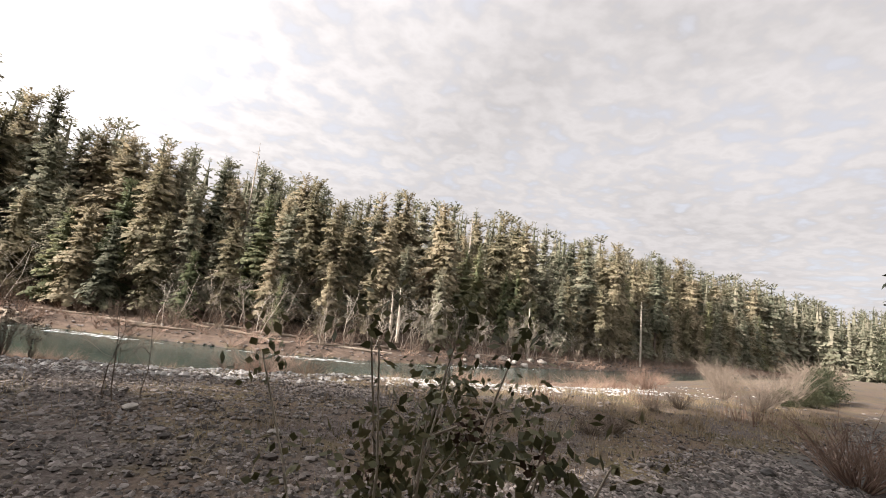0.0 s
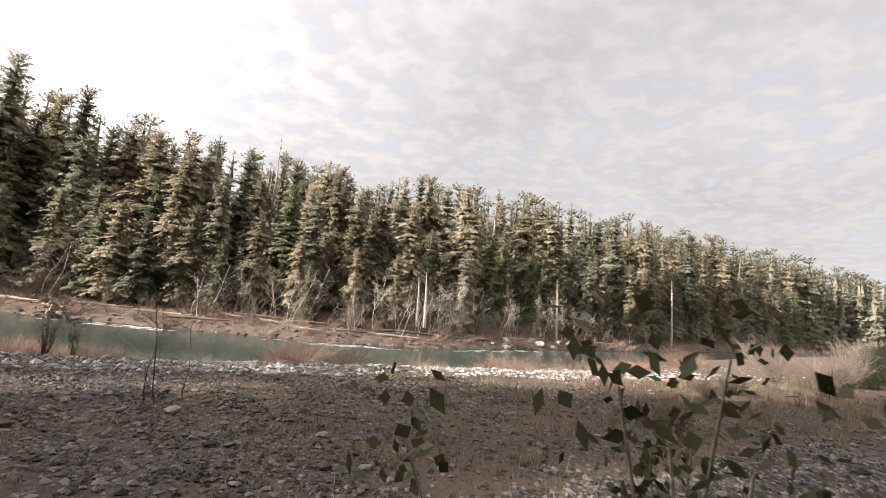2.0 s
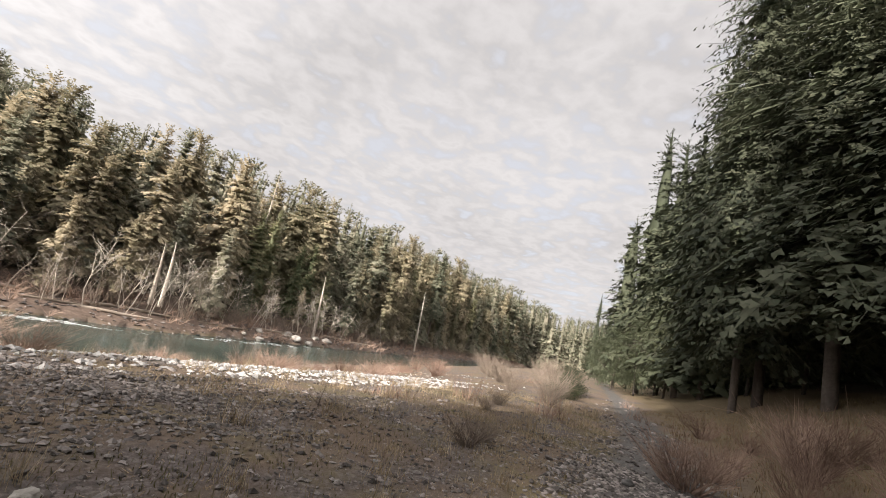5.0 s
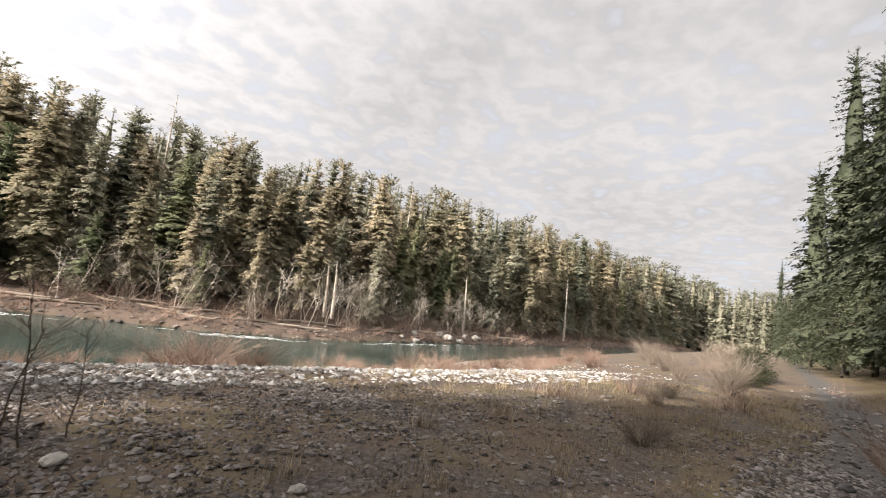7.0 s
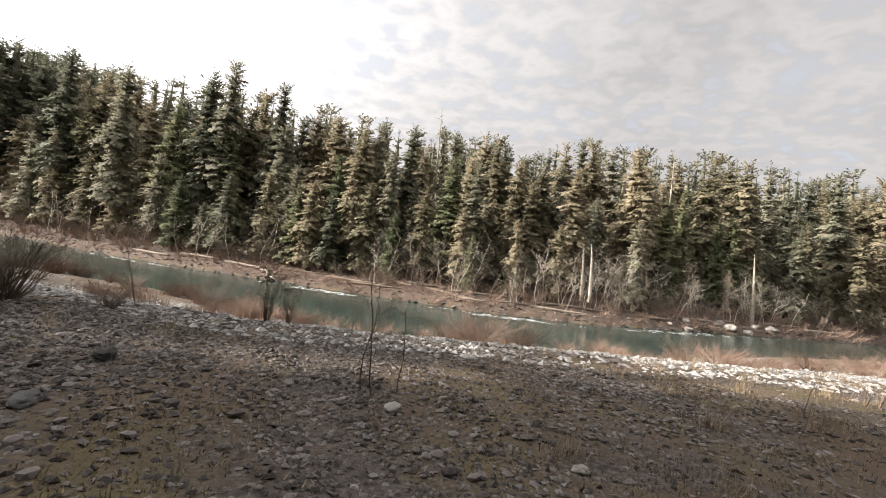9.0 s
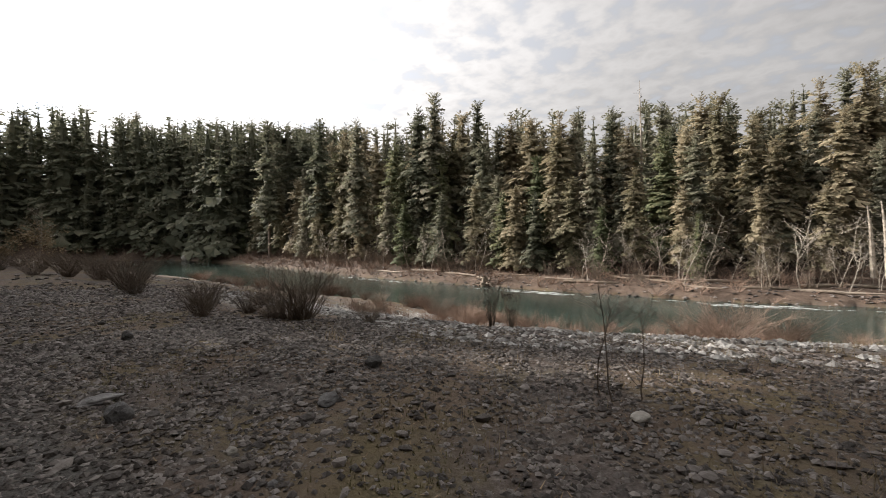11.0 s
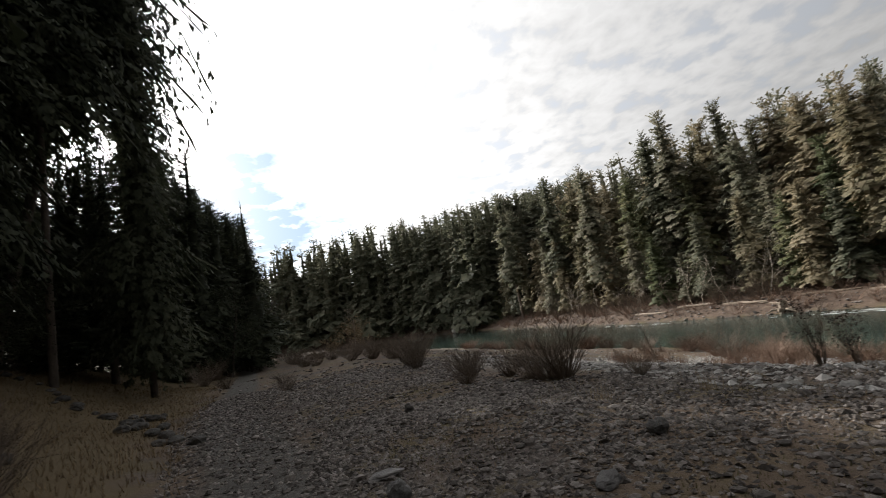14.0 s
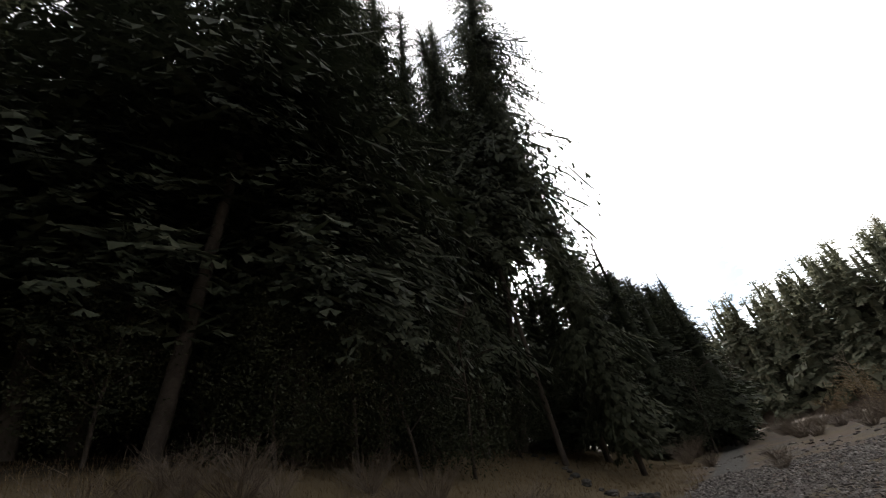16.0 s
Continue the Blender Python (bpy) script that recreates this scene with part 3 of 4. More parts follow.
ICO_V = np.array([(0, 0, -1), (0.72, -0.53, -0.45), (-0.28, -0.85, -0.45), (-0.89, 0, -0.45), (-0.28, 0.85, -0.45), (0.72, 0.53, -0.45),
                  (0.28, -0.85, 0.45), (-0.72, -0.53, 0.45), (-0.72, 0.53, 0.45), (0.28, 0.85, 0.45), (0.89, 0, 0.45), (0, 0, 1)])
ICO_F = np.array([(0, 1, 2), (1, 0, 5), (0, 2, 3), (0, 3, 4), (0, 4, 5), (1, 5, 10), (2, 1, 6), (3, 2, 7), (4, 3, 8), (5, 4, 9),
                  (1, 10, 6), (2, 6, 7), (3, 7, 8), (4, 8, 9), (5, 9, 10), (6, 10, 11), (7, 6, 11), (8, 7, 11), (9, 8, 11), (10, 9, 11)])


def stones(rng, xy, size, flat=0.5, sink=0.3):
    """Many worn stones lying on the land: verts, faces."""
    n = len(xy)
    s = np.reshape(size, (-1, 1)) * np.stack([0.7 + 0.6 * rng.random(n), 0.6 + 0.4 * rng.random(n), flat * (0.6 + 0.7 * rng.random(n))], 1)
    v = ICO_V[None] * (0.82 + 0.36 * rng.random((n, 12, 1))) * s[:, None, :]
    a = rng.random(n) * 6.283
    c, sn = np.cos(a)[:, None], np.sin(a)[:, None]
    tl = rng.normal(0, 0.18, (n, 1))
    x, y, z = v[..., 0] * c - v[..., 1] * sn, v[..., 0] * sn + v[..., 1] * c, v[..., 2]
    z = z + x * tl
    g = land(xy[:, 0], xy[:, 1]) + s[:, 2] * (1 - 2 * sink)
    v = np.stack([x + xy[:, :1], y + xy[:, 1:2], z + g[:, None]], -1).reshape(-1, 3)
    f = (ICO_F[None] + (np.arange(n) * 12)[:, None, None]).reshape(-1, 3)
    return v, f


OCT_V = np.array([(1, 0, 0), (0, 1, 0), (-1, 0, 0), (0, -1, 0), (0.1, 0.1, 1), (0, 0, -1.0)])
OCT_F = np.array([(0, 1, 4), (1, 2, 4), (2, 3, 4), (3, 0, 4), (1, 0, 5), (2, 1, 5), (3, 2, 5), (0, 3, 5)])


def chips(q, xy, size):
    """Small angular gravel: eight faces each."""
    n = len(xy)
    sz = np.reshape(size, (-1, 1)) * np.stack([0.8 + 0.6 * q.random(n), 0.6 + 0.5 * q.random(n), 0.35 + 0.3 * q.random(n)], 1)
    v = OCT_V[None] * (0.75 + 0.5 * q.random((n, 6, 1))) * sz[:, None, :] + q.normal(0, 0.12, (n, 6, 3)) * sz[:, None, :]
    a = q.random((n, 1)) * 6.283
    x, y = v[..., 0] * np.cos(a) - v[..., 1] * np.sin(a), v[..., 0] * np.sin(a) + v[..., 1] * np.cos(a)
    z = v[..., 2] + (land(xy[:, 0], xy[:, 1]) + sz[:, 2] * 0.3)[:, None]
    return np.stack([x + xy[:, :1], y + xy[:, 1:2], z], -1).reshape(-1, 3), (OCT_F[None] + (np.arange(n) * 6)[:, None, None]).reshape(-1, 3)


def rock_mesh(name, rng, mat, sx, sy, sz, rough=0.18):
    bm = bmesh.new()
    bmesh.ops.create_icosphere(bm, subdivisions=3, radius=1)
    off = Vector(rng.random(3) * 50)
    for v in bm.verts:
        k = 1 + rough * noise.noise(v.co * 1.3 + off) * 2 + rough * 0.5 * noise.noise(v.co * 3.7 + off)
        v.co = Vector((v.co.x * sx, v.co.y * sy, v.co.z * sz)) * k
    me = bpy.data.meshes.new(name)
    bm.to_mesh(me)
    bm.free()
    me.materials.append(mat)
    return me


# ================= far bank =================
SKYLINE = [(-60, 6.0), (-45, 5.9), (-39, 6.8), (-32, 8.9), (-25.5, 10.4), (-17.6, 12.1), (-4.5, 13.9), (5.4, 14.9), (18, 14.5), (35, 14.8), (51, 15.0), (59, 14.0), (67, 13.4), (79, 13.1), (89, 12.8), (102, 11.6), (125, 10)]



def skyline(az):
    return np.interp(az, [p[0] for p in SKYLINE], [p[1] for p in SKYLINE])


def azimuth(x, y):
    return math.degrees(math.atan2(-(x + 1.5), y - 1.8))


def inland(x, s):
    """A point s metres behind the far shore, across from x along it."""
    pts = FAR_SHORE
    y = np.interp(x, [p[0] for p in pts], [p[1] for p in pts])
    y2 = np.interp(x + 2, [p[0] for p in pts], [p[1] for p in pts])
    d = math.hypot(2, y2 - y)
    return x - (y2 - y) / d * s, y + 2 / d * s


def crown_mesh(name, crown, leaf):
    """A crown whose sprays are shaded as one soft mass that bulges away from the trunk."""
    v, f = crown
    a, b, c = (v[f[:, k]] for k in range(3))
    face = np.cross(b - a, c - a)
    face /= np.linalg.norm(face, axis=1, keepdims=True) + 1e-12
    mid = (a + b + c) / 3
    out = mid * (1, 1, 0)
    out = out / (np.linalg.norm(out, axis=1, keepdims=True) + 1e-6) + (0, 0, 0.35)
    flip = np.sum(face * out, 1) < 0
    f = np.where(flip[:, None], f[:, ::-1], f)
    face = np.where(flip[:, None], -face, face)
    soft = out * 0.6 + face * 0.75
    soft /= np.linalg.norm(soft, axis=1, keepdims=True)
    me = mesh_of(name, v, f, leaf, True)
    nv = np.zeros_like(v)
    np.add.at(nv, f.ravel(), np.repeat(soft, 3, 0))
    nv /= np.linalg.norm(nv, axis=1, keepdims=True) + 1e-12
    me.normals_split_custom_set_from_vertices(nv.tolist())
    return me


def tree_kind(name, crown, trunk, leaf, wood=None):
    soft = crown_mesh(name + "_crown", crown, leaf) if crown[1].shape[1] == 3 else mesh_of(name + "_crown", *crown, leaf)
    return soft, mesh_of(name + "_trunk", *trunk, wood or M_BARK, True)


rng = np.random.default_rng(7)
KINDS = []
for leaf, radius, shape, droop, bare, lump in ((M_CEDAR, 4.0, 0.36, 0.30, 0.08, 0.18), (M_CEDAR, 3.6, 0.32, 0.35, 0.18, 0.24), (M_FIR, 3.9, 0.48, 0.20, 0.06, 0.14), (M_FIR, 3.3, 0.42, 0.22, 0.20, 0.2),
                                              (M_SPRUCE, 3.9, 0.55, 0.18, 0.05, 0.12), (M_CEDAR, 3.2, 0.3, 0.30, 0.32, 0.3), (M_FIR, 2.8, 0.42, 0.25, 0.28, 0.32), (M_SPRUCE, 4.5, 0.45, 0.28, 0.03, 0.18)):
    KINDS.append(tree_kind("conifer", *conifer(rng, 25.0, radius * 0.92, bare, 52, 7, 5, shape, droop, 0.6, lump, 0.36, 0.011, 0.34, 0.26), leaf))
CONIFER_LABELS = ["tall redwood with drooping tawny-green sprays on the river bank", "slender redwood with tiered tawny-green sprays", "dense dark green fir on the far bank", "narrow fir with a bare lower trunk",
                  "broad blue-green spruce on the far bank", "redwood with a long bare trunk and tufted crown", "thin dark fir with a ragged crown", "bushy dark spruce with branches to the ground"]


def plant_conifer(x, y, h, kind, wide=1.0, group="conifers on the far bank", label=""):
    crown, trunk = KINDS[kind]
    ob = thing("conifer", label or CONIFER_LABELS[kind], "tree", group, at=(x, y, height(x, y)), rz=rng.random() * 6.28)
    ob.scale = (h / 25 * wide, h / 25 * wide, h / 25)
    part("crown", crown, ob)
    part("trunk", trunk, ob)
    return ob


# tall trees that stand out of the skyline: bearing, metres off, elevation of the tip, kind
for az, r, el, kind in ((50.7, 84, 18.0, 6), (52.8, 86, 16.4, 3), (45.2, 82, 16.9, 6), (18, 70, 14.8, 5), (23.5, 78, 15.2, 3), (29, 80, 15.2, 3), (9.5, 82, 14.8, 1), (6.3, 84, 15.2, 5), (-17.6, 116, 12.2, 3), (-25.6, 150, 10.4, 6),
                        (65, 106, 14.6, 6), (60.5, 92, 14.8, 3), (35, 76, 15.0, 1), (1, 78, 14.9, 0), (71, 124, 14.0, 6), (84, 220, 13.6, 3), (-10, 98, 13.3, 1), (15, 66, 12.6, 0), (12, 68, 12.3, 1), (-21, 130, 11.4, 5)):
    bx, by = bearing(az, r)
    bx, by = bx - 1.5, by + 1.8
    plant_conifer(bx, by, 1.5 + r * math.tan(radians(el)) - height(bx, by), kind, 0.95)

count = 0
for row, (s0, low, hi, step) in enumerate(((8, 0.12, 0.62, 4.6), (14, 0.45, 0.92, 4.8), (23, 0.70, 1.02, 5.2), (36, 0.80, 1.05, 6.5))):
    x = -158.0
    while x < 215 and count < 284:
        grow = 1.0 if x > -80 else 1.6
        x += step * grow * rng.uniform(0.6, 1.35)
        px, py = inland(x, s0 * rng.uniform(0.85, 1.2))
        az, r = azimuth(px, py), math.hypot(px + 1.5, py - 1.8)
        if rng.random() < 0.06:
            continue
        h = 1.5 + r * math.tan(radians(skyline(az) * rng.uniform(low, hi))) - height(px, py)
        h = min(max(h, 7.0), 40.0)
        kind = int(rng.choice([0, 1, 0, 2, 4, 7, 2, 3, 1])) if row < 2 else int(rng.choice([0, 1, 2, 3, 5, 6, 1]))
        plant_conifer(px, py, h, kind, rng.uniform(0.85, 1.2) * (1.15 if h < 14 else 1.0))
        count += 1


def build_woods():
    """The woods behind, on the hills: low-detail conifers in one mesh."""
    w = np.random.default_rng(11)
    kinds = [conifer(w, 1.0, 0.13, 0.05, 25, 6, 3, sh, 0.25, 0.6, 0.2, 0.5, 0.011, 0.36, 0.3)[0] for sh in (0.38, 0.48, 0.6)]
    parts, slope = [], []
    far_kinds = [conifer(w, 1.0, 0.15, 0.03, 25, 6, 3, sh, 0.3, 0.7, 0.25, 0.5, 0.011, 0.36, 0.3)[0] for sh in (0.5, 0.62, 0.75)]
    hill = 0
    for i in range(3520):
        if i < 170:
            x, s = w.uniform(-150, 215), w.uniform(44, 90)
            px, py = inland(x, s)
        elif hill < 520 and i < 3200:
            az, r = w.uniform(60, 112), 148 + 120 * w.random() ** 1.6
            px, py = bearing(az, r)
        elif i < 3200:
            continue
        elif i % 3:
            x, s = w.uniform(90, 620) if i % 2 else w.uniform(170, 330), w.uniform(8, 60)
            px, py = inland(x, s)
        else:
            px, py = bearing(w.uniform(-48, -38), w.uniform(330, 460))
        if i % 3 + (i < 3200) and from_line(np.array([px]), np.array([py]), FAR_SHORE)[0] < 2:
            continue
        hill += 170 <= i < 3200
        g = height(px, py)
        az, r = azimuth(px, py), math.hypot(px, py)
        h = 1.5 + r * math.tan(radians(skyline(az) * (w.uniform(0.88, 1.05) if i < 170 or i >= 3200 or w.random() < 0.6 else w.uniform(0.3, 0.8)))) - g
        h = min(max(h, 12.0), 52.0)
        v, f = (kinds if i < 170 or i >= 3200 else far_kinds)[w.integers(0, 3)]
        a = w.random() * 6.28
        c, sn = math.cos(a) * h, math.sin(a) * h
        (slope if 170 <= i < 3200 else parts).append((np.stack([v[:, 0] * c - v[:, 1] * sn + px, v[:, 0] * sn + v[:, 1] * c + py, v[:, 2] * h + g], 1), f))
    tagged(new("hill_woods", mesh_of("hill_woods", *join(slope), M_FIR)), "dense dark spruce woods on the hill at the river bend", "woods", kind="stuff")
    v, f = join(parts)
    tagged(new("far_woods", mesh_of("far_woods", v, f, M_FIR)), "dense conifer woods on the hills behind the river", "woods", kind="stuff")


build_woods()

# dead spires and pale bare trunks
SNAGS = [mesh_of("snag_trunk", *join([tube([(0, 0, -0.3), (0.1, 0, 8), (0.25, 0.1, 18), (0.45, 0.1, 27)], [0.2, 0.16, 0.1, 0.02], 7)] +
                                    [tube([(0.2, 0, z), (0.2 + 0.9 * math.cos(z * 7), 0.9 * math.sin(z * 7), z + 0.1)], [0.05, 0.012], 3) for z in np.arange(9, 26, 0.7)]), M_PALEBARK)]
for az, r, el, h in ((25.5, 78, 17.9, 25), (6.0, 84, 15.0, 24), (38, 86, 15.2, 22), (-12.0, 80, 4.0, 13), (-24.4, 124, 5.2, 13), (4.6, 63, 3.4, 10), (5.6, 63, 3.0, 9.6), (21.5, 62, 2.0, 8), (-3, 84, 14.4, 22)):
    bx, by = bearing(az, r)
    bx, by = bx - 1.5, by + 1.8
    g = height(bx, by)
    top = 1.5 + r * math.tan(radians(el))
    ob = thing("dead_tree", "tall dead grey conifer trunk with broken stubs", "dead tree", "dead trunks in the woods", at=(bx, by, g), rz=rng.random() * 6.28)
    ob.scale = (1.5, 1.5, max(top - g, 6) / 27)
    part("trunk", SNAGS[0], ob)

BARES = [mesh_of("bare_tree_wood", *bare_tree(np.random.default_rng(20 + i), 8.0, 0.4, 3, 0.06, 0.0062, 9), M_PALEBARK) for i in range(5)]
for i in range(150):
    x = rng.uniform(-30, 22) if i < 70 else rng.uniform(-110, 45) if i < 124 else rng.uniform(45, 150)
    px, py = inland(x, rng.uniform(3.6, 8.5))
    ob = thing("bare_tree", "leafless pale grey alder at the foot of the woods", "tree", "bare alders on the far bank", at=(px, py, height(px, py)), rz=rng.random() * 6.28, scale=rng.uniform(0.5, 0.95))
    part("trunk", BARES[i % 5], ob)


def bank_brush():
    w = np.random.default_rng(5)
    bush = [twig_bush(w, 1.0, 1.0, 9, 0.02, 2) for _ in range(4)]
    parts = []
    for _ in range(1250):
        x = w.uniform(-150, 190)
        px, py = inland(x, w.uniform(0.8, 11))
        s = w.uniform(0.5, 2.1)
        v, f = bush[w.integers(0, 4)]
        parts.append((v * (s, s, s * 0.8) + (px, py, height(px, py)), f))
    v, f = join(parts)
    thicket = [twig_bush(w, 1.0, 0.8, 15, 0.012, 3) for _ in range(4)]
    grey = []
    for _ in range(340):
        px, py = inland(w.uniform(-110, 130), w.uniform(3.5, 10))
        s = w.uniform(1.4, 3.6)
        tv, tf = thicket[w.integers(0, 4)]
        grey.append((tv * (s * 0.8, s * 0.8, s) + (px, py, height(px, py)), tf))
    tagged(new("bank_thicket", mesh_of("bank_thicket", *join(grey), M_TWIG)), "grey-brown leafless thicket at the foot of the woods", "brush", kind="stuff")
    tagged(new("bank_brush", mesh_of("bank_brush", v, f, M_RUST)), "rust-brown leafless brush along the far bank", "brush", kind="stuff")


bank_brush()


def bank_stones():
    """Grey stones and rubble along the foot of the far bank."""
    w = np.random.default_rng(17)
    xy = np.array([inland(w.uniform(-120, 110), 0.2 + 5.5 * w.random() ** 1.7) for _ in range(4200)])
    tagged(new("bank_stones", mesh_of("bank_stones", *chips(w, xy, 0.05 + 0.24 * w.random(len(xy)) ** 2.5), M_STONE)), "grey stones and rubble along the far shore", "stones", kind="stuff")


bank_stones()

LOG = mesh_of("log_wood", *join([tube([(-3.4, 0, 0.1), (-1, 0.06, 0.16), (1.5, -0.05, 0.14), (3.6, 0.1, 0.2)], [0.19, 0.17, 0.14, 0.07], 7), tube([(1.5, 0, 0.15), (2.1, 0.5, 0.6)], [0.06, 0.02], 4)]), M_DRIFT, True)
for x, s, a in ((-22, 5, -0.35), (-19, 3.5, -0.2), (-12, 4, 0.5), (-3, 5, 0.3), (10, 4, 0.6), (24, 5, 0.5), (-33, 4, 0.1), (-48, 4, -0.1), (36, 5, 0.7), (-27, 6, -0.6), (-29, 3, 0.35), (-24, 7, 0.1), (-16, 6, 0.6), (-8, 3, 0.15), (-5, 6, 0.7), (3, 3, 0.5), (15, 5, 0.9), (-40, 5, 0.25), (-44, 3, -0.3), (-55, 5, 0.2), (-62, 3, 0.05), (29, 3, 0.6)):
    px, py = inland(x, s)
    ob = thing("driftwood_log", "bleached driftwood log lying on the far bank", "log", "driftwood logs", at=(px, py, height(px, py)), rz=a, scale=rng.uniform(0.7, 1.2))
    part("stem", LOG, ob)
for i in range(16):
    x = rng.uniform(4, 20) if i < 11 else rng.uniform(-166, -152)
    px, py = inland(x, rng.uniform(0.5, 4))
    k = rng.uniform(0.3, 0.8) * (3.5 if i >= 11 else 1)
    tagged(new("boulder", rock_mesh("boulder", rng, M_PALEROCK, k, k * 0.8, k * 0.65)), "pale grey boulder at the water's edge", "boulder", "boulders on the far bank").location = (px, py, height(px, py) + k * 0.2)
px, py = -42.0, 43.0
ob = thing("root_stump", "bleached tree stump with roots at the water", "stump", at=(px, py, height(px, py)))
part("stem", mesh_of("stump_stem", *tube([(0, 0, -0.3), (0, 0, 0.5), (0.1, 0, 1.1)], [0.5, 0.42, 0.4], 9), M_DRIFT), ob)
for a in range(7):
    part("root", mesh_of("stump_root", *tube([(0, 0, 0.2), (0.9 * math.cos(a), 0.9 * math.sin(a), 0.3), (1.6 * math.cos(a + 0.2), 1.6 * math.sin(a + 0.2), -0.1 + 0.15 * (a % 3))], [0.2, 0.12, 0.05], 5), M_DRIFT), ob)


# ================= near woods =================
w = np.random.default_rng(31)
BIG = []
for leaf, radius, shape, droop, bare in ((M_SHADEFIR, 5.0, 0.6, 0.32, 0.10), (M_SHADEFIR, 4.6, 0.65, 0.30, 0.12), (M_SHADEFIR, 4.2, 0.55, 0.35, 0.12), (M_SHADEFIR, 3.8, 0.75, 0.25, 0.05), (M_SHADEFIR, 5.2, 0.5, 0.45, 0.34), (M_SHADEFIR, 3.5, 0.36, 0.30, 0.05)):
    BIG.append(tree_kind("large_conifer", *conifer(w, 30.0, radius, bare, 66, 15, 20, shape, droop, 0.75, 0.18, 0.066, 0.0075, 0.33, 0.17), leaf, M_SHADEBARK))
MIDDLE = [tree_kind("large_conifer", *conifer(w, 30.0, rad, 0.06, 50, 8, 7, sh, 0.28, 0.65, 0.18, 0.24, 0.009, 0.3, 0.35), leaf, M_SHADEBARK)
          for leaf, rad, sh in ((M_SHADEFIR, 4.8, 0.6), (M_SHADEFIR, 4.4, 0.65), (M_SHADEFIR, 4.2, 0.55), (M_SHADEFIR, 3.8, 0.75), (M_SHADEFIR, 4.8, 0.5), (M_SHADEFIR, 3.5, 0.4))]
BROADS = [tree_kind("broadleaf", *broadleaf(w, 12.0, 4.4, 110, 9000, 0.2), M_BROAD, M_SHADEBARK) for _ in range(3)]
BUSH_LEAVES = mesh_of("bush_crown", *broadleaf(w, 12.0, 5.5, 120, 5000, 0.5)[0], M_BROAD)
# bearing, metres off, height, kind, width
NEAR_WOODS = [
    (165.5, 14.5, 36, 4, 0.95), (148, 23, 46, 1, 1.1), (156, 21, 44, 0, 1.1), (163, 20, 42, 1, 1.1), (172, 19, 40, 3, 1.2), (141, 18, 34, 1, 0.75), (135.5, 21, 34, 0, 0.5), (151, 17, 36, 2, 0.9), (177, 17, 36, 0, 1.0), (158, 26, 40, 1, 1.2), (145, 27, 40, 0, 1.1),
    # the fir at 120.9 is added so that its crown shades the trail
    (113.2, 27, 38.5, 5, 0.5), (129.3, 25, 37, 1, 0.64), (125.0, 30, 52, 4, 0.66), (120.9, 27, 39, 4, 0.55), (128.4, 42, 40, 0, 0.62), (119.9, 36, 15.0, 0, 1.0), (117.6, 41, 16.8, 1, 1.0), (116.4, 33, 14.0, 2, 1.9), (121.2, 34, 13.8, 2, 1.9), (129.8, 33, 48, 1, 0.75), (113.5, 44, 34, 1, 0.7), (108.5, 42, 20, 0, 0.7), (107, 54, 20, 3, 1.0), (105, 58, 19, 1, 0.9), (103.3, 60, 21, 3, 0.85), (136, 32, 40, 0, 1.0), (128, 36, 38, 1, 0.6),
    (-76, 28, 38, 0, 1.0), (-68, 31, 42, 1, 1.0), (-62.5, 36, 42, 0, 0.9), (-60.5, 34, 46, 0, 0.6), (-57.5, 46, 35, 1, 0.75), (-55, 54, 31, 2, 1.0), (-53.2, 62, 34, 0, 0.85), (-51.2, 68, 39.5, 1, 0.8), (-48.6, 84, 31, 2, 0.9), (-45.9, 125, 23, 3, 0.8),
    (-50, 95, 26, 1, 0.8), (-47.3, 112, 18, 0, 0.8), (-46.5, 140, 18, 1, 0.8), (-72, 44, 42, 2, 1.2)]
# the edge of the woods along the path falls towards the river bend
# many of these ranks are added to cast shade over the terrace
for i, r in enumerate((46, 50, 54, 58, 62, 66, 70, 74, 78, 82, 86, 90, 95, 100, 106, 112) * 3):
    az = 103.2 + (i * 3.73) % 9.4
    NEAR_WOODS.append((az, r, r * math.tan(radians(float(np.interp(az, (102.5, 103.6, 106.8, 109.8, 113), (14, 17.6, 19.2, 21.8, 26))))) * (0.95 + 0.07 * math.sin(i * 2.4)), (0, 1, 4, 0, 2)[i % 5], 1.25))
BIG_LABELS = ["large dark fir with sweeping shaded branches", "tall shaded spruce with dense drooping branches", "tall redwood with tawny shaded sprays", "pointed shaded conifer at the edge of the woods", "leaning fir with a long bare trunk and hanging branches", "columnar shaded fir beside the path"]
for az, r, h, kind, wide in NEAR_WOODS:
    bx, by = bearing(az, r)
    bx, by = bx - 1.8, by + 2.0
    h = max(h - (1.0 if az > 0 and r > 45 else 0.15) * max(height(bx, by), 0.0), 8.0)   # those higher up the slope are shorter
    ob = thing("large_conifer", BIG_LABELS[kind], "tree", "conifers behind the path", at=(bx, by, height(bx, by)), rz=w.random() * 6.28)
    ob.scale = (h / 30 * wide, h / 30 * wide, h / 30)
    if 121 < az < 170:   # these lean out over the slope, towards the light
        turn = Matrix.Rotation(radians(8.0 if kind != 4 else 11.0), 4, Vector((*bearing(az), 0)))
        ob.rotation_euler = (turn @ Matrix.Rotation(w.random() * 6.28, 4, "Z")).to_euler()
    crown, trunk = BIG[kind] if r < 40 else MIDDLE[kind]
    part("crown", crown, ob)
    part("trunk", trunk, ob)
